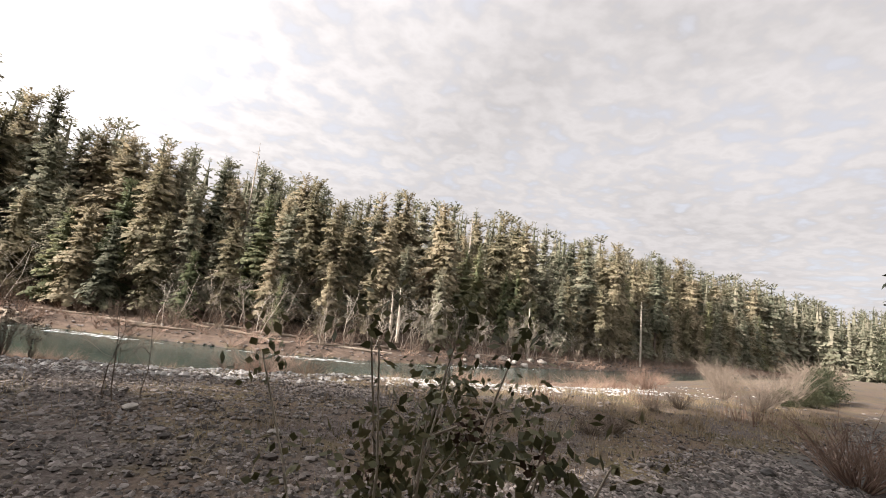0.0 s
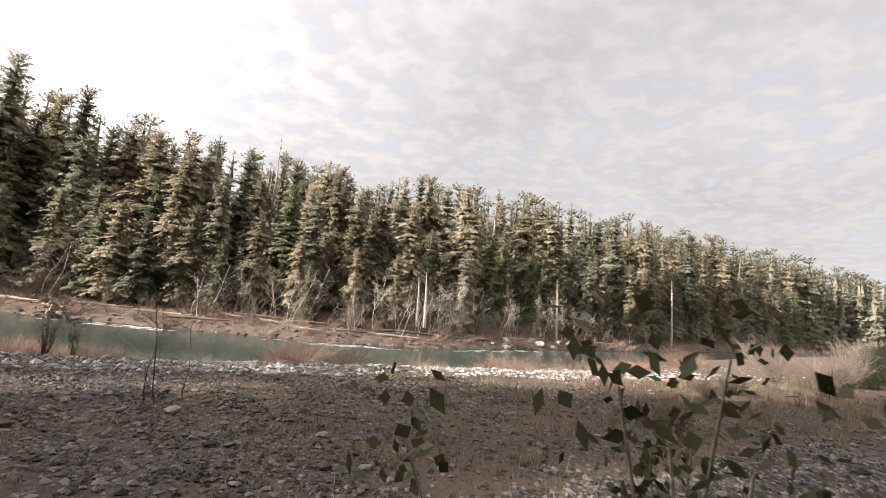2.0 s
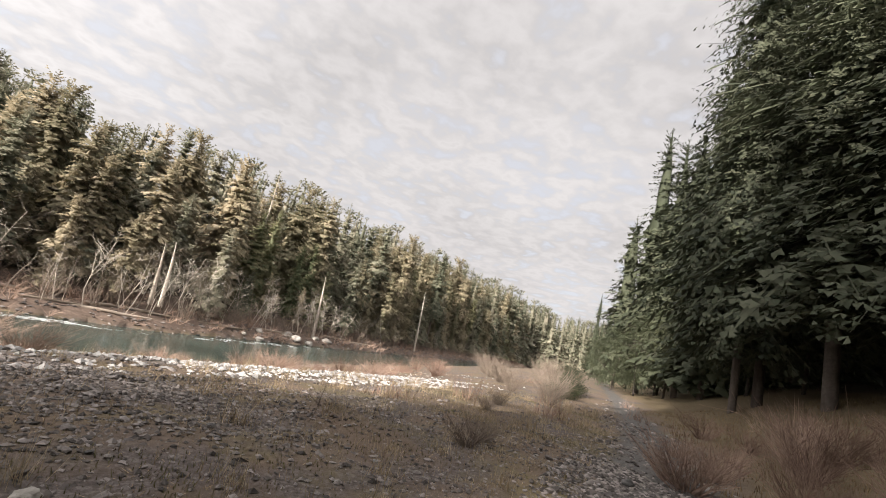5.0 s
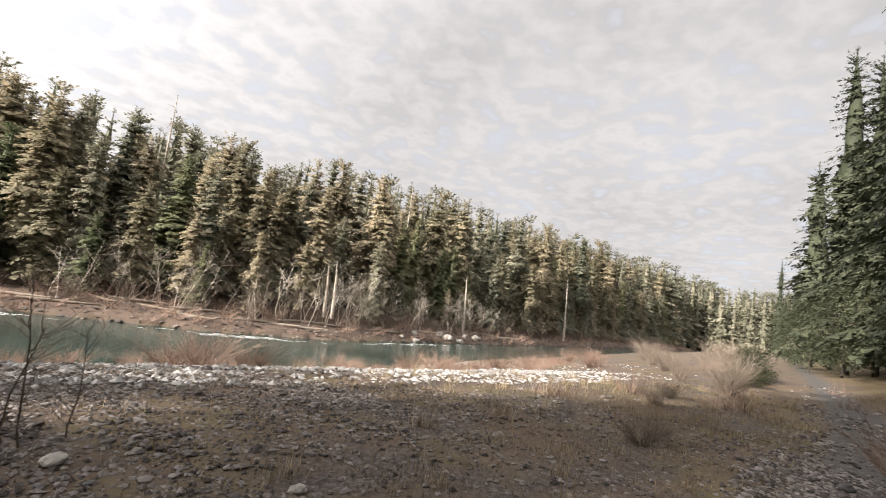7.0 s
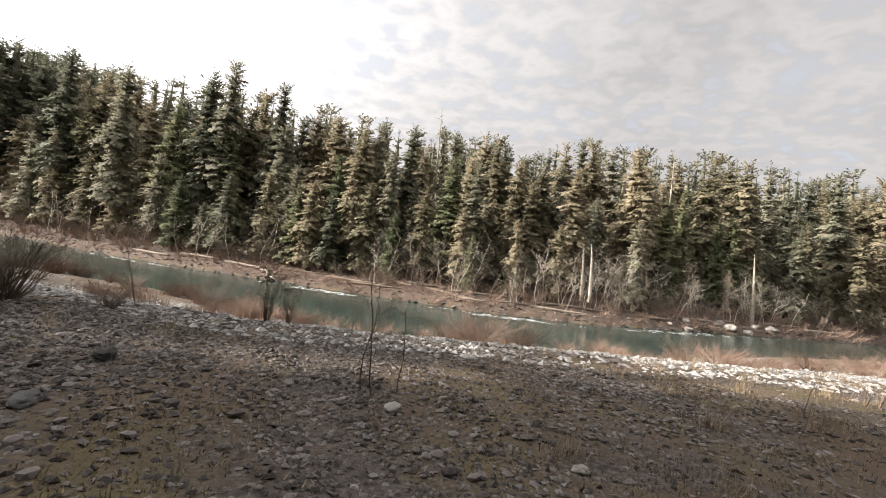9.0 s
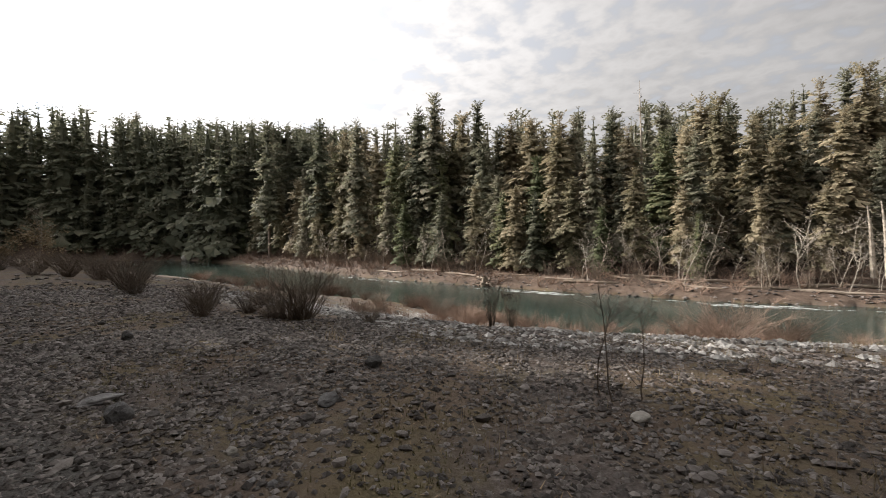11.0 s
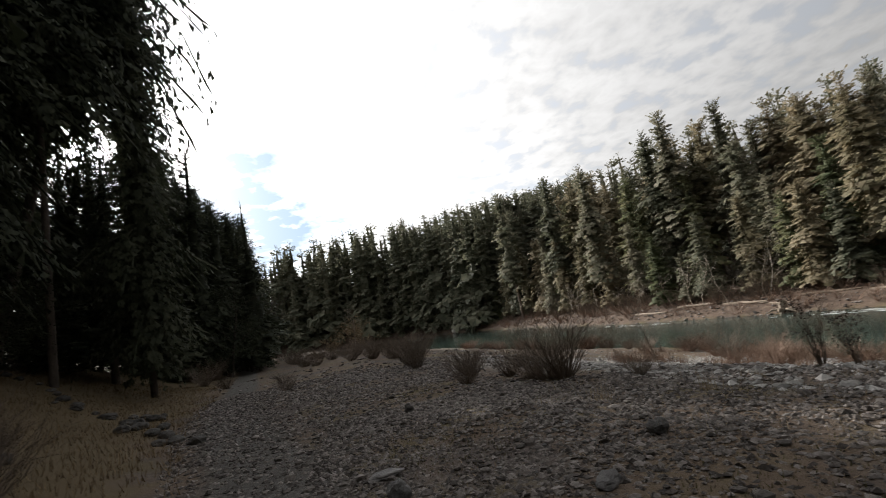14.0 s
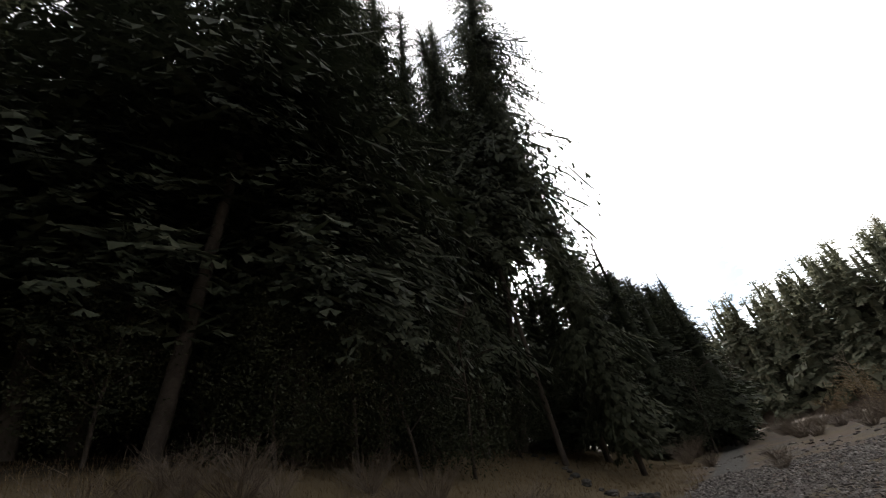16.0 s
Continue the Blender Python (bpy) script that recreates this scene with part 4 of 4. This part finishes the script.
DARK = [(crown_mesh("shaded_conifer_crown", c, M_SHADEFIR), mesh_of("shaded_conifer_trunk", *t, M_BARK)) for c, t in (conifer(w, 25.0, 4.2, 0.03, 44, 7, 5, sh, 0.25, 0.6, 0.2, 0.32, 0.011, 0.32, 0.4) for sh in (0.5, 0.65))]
for i in range(66):
    az = w.uniform(112, 184) if i < 40 else w.uniform(-100, -53)
    r = w.uniform(34, 62) if i < 40 else w.uniform(44, 80)
    if abs(az - 118.8) < 7:
        continue
    bx, by = bearing(az, r)
    k = i % 2
    ob = thing("conifer", "shaded conifer deep in the dark woods", "tree", "conifers behind the path", at=(bx, by, height(bx, by)), rz=w.random() * 6.28)
    h = w.uniform(16, 30) * (1.3 if az > 128 else 1) if i < 40 else w.uniform(16, 26)
    ob.scale = (h / 25 * 1.2, h / 25 * 1.2, h / 25)
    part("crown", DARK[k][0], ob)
    part("trunk", DARK[k][1], ob)
for i in range(9):
    bx, by = bearing(107.5 + i * 2.4, 41 + 2 * (i % 3))
    ob = thing("conifer", "young shaded conifer under the tall trees", "tree", "conifers behind the path", at=(bx, by, height(bx, by)), rz=i)
    ob.scale = (0.42, 0.42, 0.29)
    part("crown", DARK[i % 2][0], ob)
    part("trunk", DARK[i % 2][1], ob)
for i in range(12):   # unseen woods, added to close the place behind the walker and cast shade
    bx, by = bearing(186 + i * 6.5, w.uniform(20, 30))
    ob = thing("conifer", "shaded conifer deep in the dark woods", "tree", "conifers behind the path", at=(bx, by, height(bx, by)))
    ob.scale = (1.4, 1.4, 1.4)
    part("crown", DARK[i % 2][0], ob)
    part("trunk", DARK[i % 2][1], ob)
for az, r, h in ((103.6, 52, 8), (106, 42, 7.5), (109.5, 44, 7.5), (113, 42, 7), (116.5, 38, 6.5), (121, 32, 6.5), (125.5, 27, 6.5), (131, 19, 6.5), (137, 17.5, 6.5), (144, 16, 6), (153, 15, 6), (160, 18, 7), (171, 15, 6),
                 (-48.5, 66, 8), (-51, 60, 9), (-54, 54, 10), (-57.5, 49, 11), (-61.5, 44, 12), (-66, 40, 11), (-72, 37, 11), (-47, 90, 9), (-79, 34, 11)):
    bx, by = bearing(az, r)
    bx, by = bx - 1.8, by + 2.0
    k = int(w.integers(0, 3))
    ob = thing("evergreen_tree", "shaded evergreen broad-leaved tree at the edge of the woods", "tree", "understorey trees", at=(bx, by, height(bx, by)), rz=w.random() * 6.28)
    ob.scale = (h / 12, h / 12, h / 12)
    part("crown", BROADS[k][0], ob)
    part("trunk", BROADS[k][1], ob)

# ================= shrubs on the terrace and the bar =================
RUST = [mesh_of("rust_shrub_twigs", *twig_bush(w, 1.0, 0.9, 85, 0.008, 3), M_RUST) for _ in range(3)]
GREY = [mesh_of("grey_shrub_twigs", *twig_bush(w, 1.0, 0.9, 85, 0.008, 3), M_TWIG) for _ in range(3)]


def shrub(x, y, s, rust=True, tall=1.0, label=""):
    ob = thing("shrub", label or ("rust-brown leafless willow shrub among the stones" if rust else "grey-brown leafless shrub on the terrace"), "shrub", "bare shrubs", at=(x, y, height(x, y)), rz=w.random() * 6.28)
    ob.scale = (s, s, s * tall)
    part("crown", (RUST if rust else GREY)[int(w.integers(0, 3))], ob)
    return ob


for x, y, s in ((-6.3, 16.6, 1.35), (-7.4, 17.2, 1.2), (-5.2, 17.8, 1.1), (-14.5, 17, 1.0), (-16, 18.5, 1.1), (-19, 18.5, 1.0), (-12, 20, 0.9), (-21, 20, 1.1), (-24, 20.5, 1.0), (-10, 27, 1.1), (-8, 28, 0.9), (-12, 28, 1.0), (-3, 31, 1.2), (-5, 30, 0.9), (1, 26, 1.2), (3, 28, 1.2), (5, 31, 1.3),
                (1.5, 21, 1.0), (7, 34, 1.5), (9, 36, 1.5), (11, 35, 1.7), (13, 37, 1.7), (5.5, 25, 1.1), (16, 42, 1.9), (20, 47, 1.9), (24, 50, 1.9), (-18, 24, 0.9), (-22, 23, 1.0), (-27, 22, 1.0), (1.5, 33, 1.2), (-2, 35, 1.0), (-14, 28.5, 0.9), (5, 38, 1.2), (9, 29, 1.3), (14, 31, 1.5)):
    shrub(x, y, s * (1.35 if y < 32 else 1.0), True, 0.7)
for x, y, s, t in ((10.5, 15.2, 1.0, 0.9), (12.5, 17.5, 1.3, 1), (15, 20, 1.5, 1), (19, 24, 1.7, 0.9), (22, 27, 1.8, 1), (12, 19.5, 1.2, 1), (16, 26, 1.6, 1), (26, 32, 2.0, 1), (31, 38, 2.2, 1), (2.8, 8.2, 0.6, 0.7), (3.3, 8.6, 0.65, 0.75), (20, 33, 1.8, 1), (24, 40, 2.0, 1), (37, 47, 2.2, 1),
                   (-23, 3.5, 1.3, 1.0), (-26, 4.0, 1.2, 0.8), (-29, 3.0, 1.5, 0.9), (-31, 1.8, 1.5, 0.8), (-17, 4.8, 0.9, 0.9), (-14.2, 5.4, 0.8, 0.9), (-12.3, 6.1, 1.15, 1.25), (-12.7, 5.9, 1.3, 1.0), (-13.4, 4.1, 0.75, 1.0), (-25.0, 3.9, 1.5, 1.0), (-15.5, 4.6, 0.9, 1.0), (-21.6, 3.6, 1.2, 1.0), (-11.0, 7.2, 0.6, 0.9), (-21.0, -1.5, 0.7, 0.8), (-34, 0.4, 1.5, 0.8), (-13.0, 5.6, 0.9, 0.9), (-26, -2.6, 0.8, 0.8), (-36, -2.2, 1.6, 0.8), (-39, -3.4, 1.7, 0.7), (-42, -1.6, 1.7, 0.7), (-44, -4.2, 1.8, 0.7), (-40, 1.8, 1.5, 0.7), (-47, -5.5, 2.0, 0.7), (-50, -3.5, 2.0, 0.6), (-38, 3.5, 1.4, 0.7), (-53, -6.5, 2.2, 0.7), (-36, 2, 1.4, 0.8), (-42, 0.5, 1.6, 0.8), (-30, -6.5, 1.0, 0.9), (-34, -9, 1.5, 1), (-39, -10, 1.6, 1), (5.5, 11.8, 0.6, 0.8), (7, 13.4, 0.7, 0.8), (-18, 7, 0.8, 0.8), (-47, -1, 1.6, 0.7), (-33, 3, 1.2, 0.8)):
    shrub(x, y, s, False, t)
# willow brush along the near shore below the bend
for i in range(52):
    bx = w.uniform(-80, -21)
    by = float(np.interp(bx, [p[0] for p in NEAR_SHORE], [p[1] for p in NEAR_SHORE])) - w.uniform(0.6, 5.0)
    shrub(bx, by, w.uniform(1.0, 2.0), i % 3 != 0, w.uniform(0.6, 0.95), "leafless willow brush along the shore")
# rusty brush on the slope under the woods
for i in range(46):
    az = w.uniform(-88, -56) if i < 22 else w.uniform(122, 172)
    r = w.uniform(9, 22) if i < 22 else w.uniform(8.5, 14)
    bx, by = bearing(az, r)
    shrub(bx - 1.6, by + 2.0, w.uniform(0.6, 1.4), i < 22, 0.8, "tangled dry brush on the slope below the woods")

# dark evergreen bushes beside the trail
for x, y, h in ((16.5, 20.5, 0.9), (18.6, 22.8, 1.3), (20.4, 24.4, 1.5), (22.6, 27.2, 1.7), (14.6, 19.6, 0.8)):
    ob = thing("evergreen_bush", "low dark evergreen bush beside the trail", "bush", "evergreen bushes", at=(x, y, height(x, y) - 0.1), rz=w.random() * 6.28)
    ob.scale = (h / 9, h / 9, h / 12)
    part("crown", BUSH_LEAVES, ob)
    part("trunk", BROADS[0][1], ob)

# bare saplings
for x, y, h, seed in ((-12.4, 6.0, 2.0, 3), (-12.9, 5.8, 1.7, 8), (-4.2, 6.1, 1.5, 5), (-4.4, 6.2, 1.3, 6), (-4.0, 6.3, 1.2, 16), (-12.0, 8.4, 1.9, 9), (0.3, 8.3, 0.75, 12), (0.7, 9.6, 0.9, 14), (-12.4, 7.9, 1.5, 15)):
    ob = thing("sapling", "thin leafless sapling with forked grey stems", "sapling", "bare saplings", at=(x, y, height(x, y)))
    part("trunk", mesh_of("sapling_stems", *bare_tree(np.random.default_rng(seed), h, 0.6, 3, 0.3, 0.0045, 10), M_TWIG), ob)


def tall_weeds(x, y, h, n, seed):
    q = np.random.default_rng(seed)
    ob = thing("tall_weeds", "clump of tall dark dead weeds", "weeds", "dead weeds", at=(x, y, height(x, y)))
    part("stalks", mesh_of("weed_stalks", *twig_bush(q, h, h * 0.22, n, 0.008, 2), M_TWIG), ob)
    c = np.stack([q.normal(0, h * 0.12, 40), q.normal(0, h * 0.12, 40), q.uniform(0.4, 1.0, 40) * h], 1)
    part("leaves", mesh_of("weed_leaves", *leaf_cloud(q, c, 240, 0.05, 0.045), M_DEADLEAF), ob, "withered dark leaves")


tall_weeds(-9.3, 9.6, 1.25, 26, 1)
tall_weeds(-9.0, 10.0, 1.0, 18, 2)
# the pale young tree that stands up in the light at the end of the terrace
for x, y, h, seed in ((-46.0, 0.2, 4.3, 71), (-49, -2.0, 2.0, 72)):
    ob = thing("young_tree", "pale yellow-green young tree lit by the sun", "tree", at=(x, y, height(x, y)))
    part("trunk", mesh_of("young_tree_wood", *bare_tree(np.random.default_rng(seed), h, 0.4, 3, 0.08, 0.008, 16), M_PALEBARK), ob)
    c = np.random.default_rng(seed).normal(0, 1, (60, 3)) * (h * 0.2, h * 0.2, h * 0.2) + (0, 0, h * 0.5)
    part("crown", mesh_of("young_tree_leaves", *leaf_cloud(np.random.default_rng(seed), c, 1500, 0.14 * h / 4, 0.13), M_STRAW), ob)


def leafy_bush(x, y, h, seed, stems=7, leaves=420, dead=True):
    q = np.random.default_rng(seed)
    ob = thing("leafy_bush", "young tobacco brush with olive leaves and bare grey stems", "bush", "leafy bushes by the path", at=(x, y, height(x, y)))
    tips = []
    for _ in range(stems):
        a = q.uniform(0, 6.28)
        p, d = np.array((0.0, 0, -0.05)), np.array((0.12 * math.cos(a) + 0.04, 0.12 * math.sin(a), 1.0))
        pts = [p]
        for _ in range(5):
            d = d + q.normal(0, 0.09, 3)
            d = d / np.linalg.norm(d)
            p = p + d * h / 5 * q.uniform(0.85, 1.1)
            pts.append(p)
        tubes = [tube(pts, np.linspace(0.008, 0.002, 6), 5)]
        for _ in range(6):
            i = q.integers(1, 5)
            o = pts[i]
            e = o + (d * 0.5 + q.normal(0, 0.45, 3)) * h * 0.15
            tubes.append(tube([o, (o + e) / 2 + q.normal(0, 0.02, 3), e], [0.004, 0.003, 0.001], 4))
            tips += [e, (o + e) / 2]
        tips += pts[3:]
        part("stem", mesh_of("bush_stem", *join(tubes), M_PALEBARK, True), ob)
    tips = np.array(tips)
    part("leaves", mesh_of("bush_leaves", *leaf_cloud(q, tips[tips[:, 2] > h * 0.3], leaves, 0.045, 0.03), M_SHRUBLEAF), ob)
    if dead:
        for i in q.integers(0, len(tips), 6):
            part("dead_leaf_tuft", mesh_of("bush_dead_leaves", *leaf_cloud(q, tips[i:i + 1], 26, 0.012, 0.022), M_DEADLEAF), ob, "withered brown leaf cluster")



leafy_bush(-0.12, 0.97, 1.48, 12, 3, 160)
leafy_bush(-0.07, 1.02, 1.52, 4, 6, 2800)
leafy_bush(0.02, 1.12, 1.42, 6, 4, 900)
leafy_bush(-0.02, 0.98, 0.9, 9, 3, 220, False)
for x, y, k in ((11.5, 7.5, 1.5), (13.0, 8.6, 1.5), (14.5, 8.2, 1.6), (10.2, 5.4, 0.8), (9.0, 4.8, 0.7), (11.3, 5.0, 0.9), (8.4, 5.6, 0.5), (16.5, 10, 1.4)):
    shrub(x, y, k, True, 1.0, "reddish leafless shrub at the foot of the woods")

# ================= stones and grass =================
def scatter(q, n, x0, x1, y0, y1, keep):
    xy = np.stack([q.uniform(x0, x1, n), q.uniform(y0, y1, n)], 1)
    return xy[keep(xy[:, 0], xy[:, 1]) > q.random(n)]


def terrace(x, y):
    s, t = -from_line(x, y, NEAR_SHORE), from_line(x, y, PATH_LINE)
    mossy = 0.5 + 0.5 * wave(x, y, 1.6, 5)
    on = (s > 15) & (t > -1.3)
    bald = np.clip(0.85 - (x + 5) * 0.1, 0.16, 1)
    return np.where(on, np.where(np.abs(t) < 1.3, 0.8, np.clip(1.9 - 2.2 * mossy, 0.35, 1) * bald), 0.0)


def bar(x, y):
    s = -from_line(x, y, NEAR_SHORE)
    return np.where((s > 1) & (s < 23), 0.5 + 0.5 * (wave(x, y, 3.0, 6) > -0.2), 0.0) * np.clip((x + 29) / 7, 0.05, 1) * np.clip((13 - x) / 8, 0.05, 1)


q = np.random.default_rng(3)
xy = np.concatenate([scatter(q, 110000, -12, 6, 1.0, 11, terrace), scatter(q, 36000, -26, 14, -3, 18, terrace), scatter(q, 30000, -24, -8, -5, 5, terrace)])
sz = 0.012 + 0.036 * q.random(len(xy)) ** 2.0
sz *= 1 + np.clip(np.hypot(xy[:, 0] + 1.5, xy[:, 1] - 1.8) - 6, 0, 20) * 0.06
tagged(new("fine_gravel", mesh_of("fine_gravel", *chips(q, xy, sz), M_STONE)), "small angular grey gravel over the terrace", "gravel", kind="stuff")
xy = np.concatenate([scatter(q, 3500, -14, 9, 0, 13, terrace), scatter(q, 3500, -34, 26, -8, 26, terrace)])
sz = 0.028 + 0.06 * q.random(len(xy)) ** 2.2
sz *= 1 + np.clip(np.hypot(xy[:, 0] + 1.5, xy[:, 1] - 1.8) - 8, 0, 20) * 0.04
tagged(new("gravel", mesh_of("gravel", *stones(q, xy, sz, 0.45), M_STONE)), "grey river gravel spread over the terrace", "gravel", kind="stuff")
xy = scatter(q, 62000, -34, 18, 7, 44, bar)
sz = 0.035 + 0.06 * q.random(len(xy)) ** 1.6
tagged(new("cobbles", mesh_of("cobbles", *chips(q, xy, sz * 1.15), M_COBBLE)), "pale rounded cobbles on the river bar", "cobbles", kind="stuff")

for name, x, y, a, b, c, mat, label in (("rock", -7.0, 2.05, 0.13, 0.11, 0.11, M_STONE_ONE, "rounded grey rock standing proud of the gravel"), ("rock", -7.7, 1.95, 0.19, 0.12, 0.05, M_STONE_ONE, "flat grey slab on the gravel"),
                                       ("rock", -11.3, 2.5, 0.11, 0.09, 0.11, M_DARKROCK, "small black rock on mossy ground"), ("rock", -7.1, 4.9, 0.16, 0.11, 0.09, M_DARKROCK, "dark angular rock on the terrace"),
                                       ("rock", -3.8, 5.8, 0.11, 0.08, 0.04, M_PALEROCK, "pale tan flat rock beside a bare sapling"), ("rock", -1.9, 5.7, 0.09, 0.07, 0.04, M_PALEROCK, "small pale stone on the gravel"),
                                       ("rock", -12.6, -5.2, 0.18, 0.15, 0.14, M_DARKROCK, "dark squarish rock in the grass"), ("rock", 5.0, 7.0, 0.12, 0.09, 0.06, M_DARKROCK, "dark flat stone on the path"), ("rock", 10.9, 10.2, 0.26, 0.18, 0.12, M_DARKROCK, "dark rock at the edge of the path"),
                                       ("rock", -5.7, 2.7, 0.06, 0.045, 0.035, M_PALEROCK, "small white stone on the gravel"), ("rock", -6.2, 3.8, 0.18, 0.11, 0.05, M_STONE_ONE, "long flat grey stone on the gravel"), ("rock", -10.2, 13.4, 0.35, 0.18, 0.16, M_PALEROCK, "pale rock among the cobbles")):
    ob = tagged(new(name, rock_mesh("rock", w, mat, a, b, c)), label, "rock", "larger rocks on the terrace")
    ob.location, ob.rotation_euler = (x, y, height(x, y) + c * 0.45), (0, 0, w.random() * 6.28)
# the row of dark stones across the grass beside the path
row = [(-27, -16), (-24, -11.5), (-21.5, -9.3), (-19.5, -6.8), (-18.8, -5.0), (-17, -5.0), (-15.5, -3.9), (-13.2, -2.2)]
for i in range(34):
    k = i / 33 * (len(row) - 1)
    j = min(int(k), len(row) - 2)
    x, y = (row[j][c] + (row[j + 1][c] - row[j][c]) * (k - j) + w.normal(0, 0.18) for c in (0, 1))
    c = w.uniform(0.08, 0.2)
    ob = tagged(new("rock", rock_mesh("row_rock", w, M_DARKROCK, c * 1.4, c, c * 0.7)), "dark stone in a row across the grass", "rock", "row of dark stones")
    ob.location, ob.rotation_euler = (x, y, height(x, y) + c * 0.3), (0, 0, w.random() * 6.28)

# grass
def mossy_at(x, y):
    s, t = -from_line(x, y, NEAR_SHORE), from_line(x, y, PATH_LINE)
    return np.where((s > 20) & (t > 0.8), np.clip(wave(x, y, 1.6, 5) * 1.5 - 0.1, 0.06, 1), 0.0)


def dry_at(x, y):
    t = from_line(x, y, PATH_LINE)
    return np.where((t < -1.0) & (t > -16), np.clip(0.75 + 0.5 * wave(x, y, 2.5, 4), 0.1, 1), 0.0)


xy = scatter(q, 120000, -16, 14, 2, 16, mossy_at)
tagged(new("moss_grass", mesh_of("moss_grass", *blades(q, xy, 0.045, 0.006, 0.9), M_MOSSGRASS)), "short mossy grass between the stones", "grass", kind="stuff")
xy = np.concatenate([scatter(q, 52000, 2, 30, -4, 22, dry_at), scatter(q, 46000, -34, -2, -16, 2, dry_at), scatter(q, 16000, -2, 6, -4, 3, dry_at)])
tagged(new("dry_grass", mesh_of("dry_grass", *blades(q, xy, 0.13, 0.010, 0.8), M_DRY)), "dry tawny grass beside the path", "grass", kind="stuff")
xy = scatter(q, 30000, -14, 14, 4, 16, lambda x, y: np.where((-from_line(x, y, NEAR_SHORE) > 15) & (from_line(x, y, PATH_LINE) > 0.9), np.where(wave(x, y, 0.8, 9) > 0.15, 0.9, 0.12) * np.clip(0.4 + 0.06 * (x + 4), 0.1, 1), 0.0))
tagged(new("dead_stalks", mesh_of("dead_stalks", *blades(q, xy, 0.16, 0.004, 0.7), M_STRAW)), "thin dead brown stalks on the terrace", "dead stalks", kind="stuff")

def littered(x, y):
    s, t = -from_line(x, y, NEAR_SHORE), from_line(x, y, PATH_LINE)
    return np.where((s > 14) & (t > 0.7), np.clip(0.5 + 0.6 * wave(x, y, 0.9, 21), 0.08, 1) * np.clip(0.55 + 0.06 * (x + 4), 0.2, 1), 0.0)


xy = np.concatenate([scatter(q, 130000, -9, 9, 1.5, 12, littered), scatter(q, 60000, -16, 18, 2, 20, littered)])
tagged(new("leaf_litter", mesh_of("leaf_litter", *blades(q, xy, 0.022, 0.008, 4.0), M_LITTER)), "brown leaf litter and dead stems matted on the ground", "litter", kind="stuff")

# straw tufts that stand between the stones
tufts = scatter(q, 420, -9, 13, 4.5, 17, lambda x, y: np.where((-from_line(x, y, NEAR_SHORE) > 15) & (from_line(x, y, PATH_LINE) > 1.4), np.clip(0.35 + 0.05 * x, 0.1, 0.9), 0.0))
xy = np.repeat(tufts, 46, 0) + q.normal(0, 0.09, (len(tufts) * 46, 2))
tagged(new("straw_tufts", mesh_of("straw_tufts", *blades(q, xy, np.repeat(q.uniform(0.10, 0.34, len(tufts)), 46), 0.004, 0.8), M_STRAW)), "pale dry straw tufts on the terrace", "grass", kind="stuff")
tufts = scatter(q, 2600, -32, 24, 9, 44, lambda x, y: np.where((-from_line(x, y, NEAR_SHORE) < 13) & (-from_line(x, y, NEAR_SHORE) > 0.3) & (wave(x, y, 2.6, 12) > -0.05), 0.6, 0.02))
xy = np.repeat(tufts, 40, 0) + q.normal(0, 0.22, (len(tufts) * 40, 2))
tagged(new("bar_straw", mesh_of("bar_straw", *blades(q, xy, np.repeat(q.uniform(0.2, 0.7, len(tufts)), 40), 0.010, 0.7), M_RUST)), "rust-brown dead stalks on the river bar", "grass", kind="stuff")


def riffle(x, along, n, seed):
    """Broken white water: small foam flecks drawn out along the stream."""
    r = np.random.default_rng(seed)
    parts = []
    for _ in range(n):
        px, py = inland(x + r.normal(0, along), -r.uniform(0.6, 2.4))
        k = r.uniform(0.08, 0.3)
        a = np.linspace(0, 2 * np.pi, 7)[:-1]
        parts.append((np.stack([px + np.cos(a) * k * 2.4, py + np.cos(a) * k * 0.5 + np.sin(a) * k * 0.35, np.full(6, WATER_Z + 0.02 + r.random() * 0.015)], 1), np.array([[0, 1, 2, 3], [0, 3, 4, 5]])))
    tagged(new("riffle", mesh_of("riffle", *join(parts), M_FOAM)), "white flecks of broken water in the river", "foam", kind="stuff")


riffle(-33, 3.0, 60, 1)
riffle(-14, 3.0, 60, 2)
riffle(4, 4.0, 40, 3)
riffle(-60, 4.0, 30, 4)

# ================= single stones on the gravel =================
PEBBLES = []
for i in range(8):
    v, f = stones(np.random.default_rng(40 + i), np.array([(0.0, 0.0)]), np.array([0.08]), 0.5, 0.3)
    v = v - (0, 0, v[:, 2].mean())
    PEBBLES.append(mesh_of("stone", v, f, M_STONE_ONE))
xy = scatter(q, 900, -11, 6, 2.6, 11, terrace)[:300]
for i, (x, y) in enumerate(xy):
    ob = new("stone", PEBBLES[i % 8])
    ob.parent = ground
    k = q.uniform(0.25, 0.62)
    ob.location, ob.rotation_euler, ob.scale = (x, y, height(x, y) + 0.012 * k), (0, 0, q.random() * 6.28), (k, k, k * 0.9)
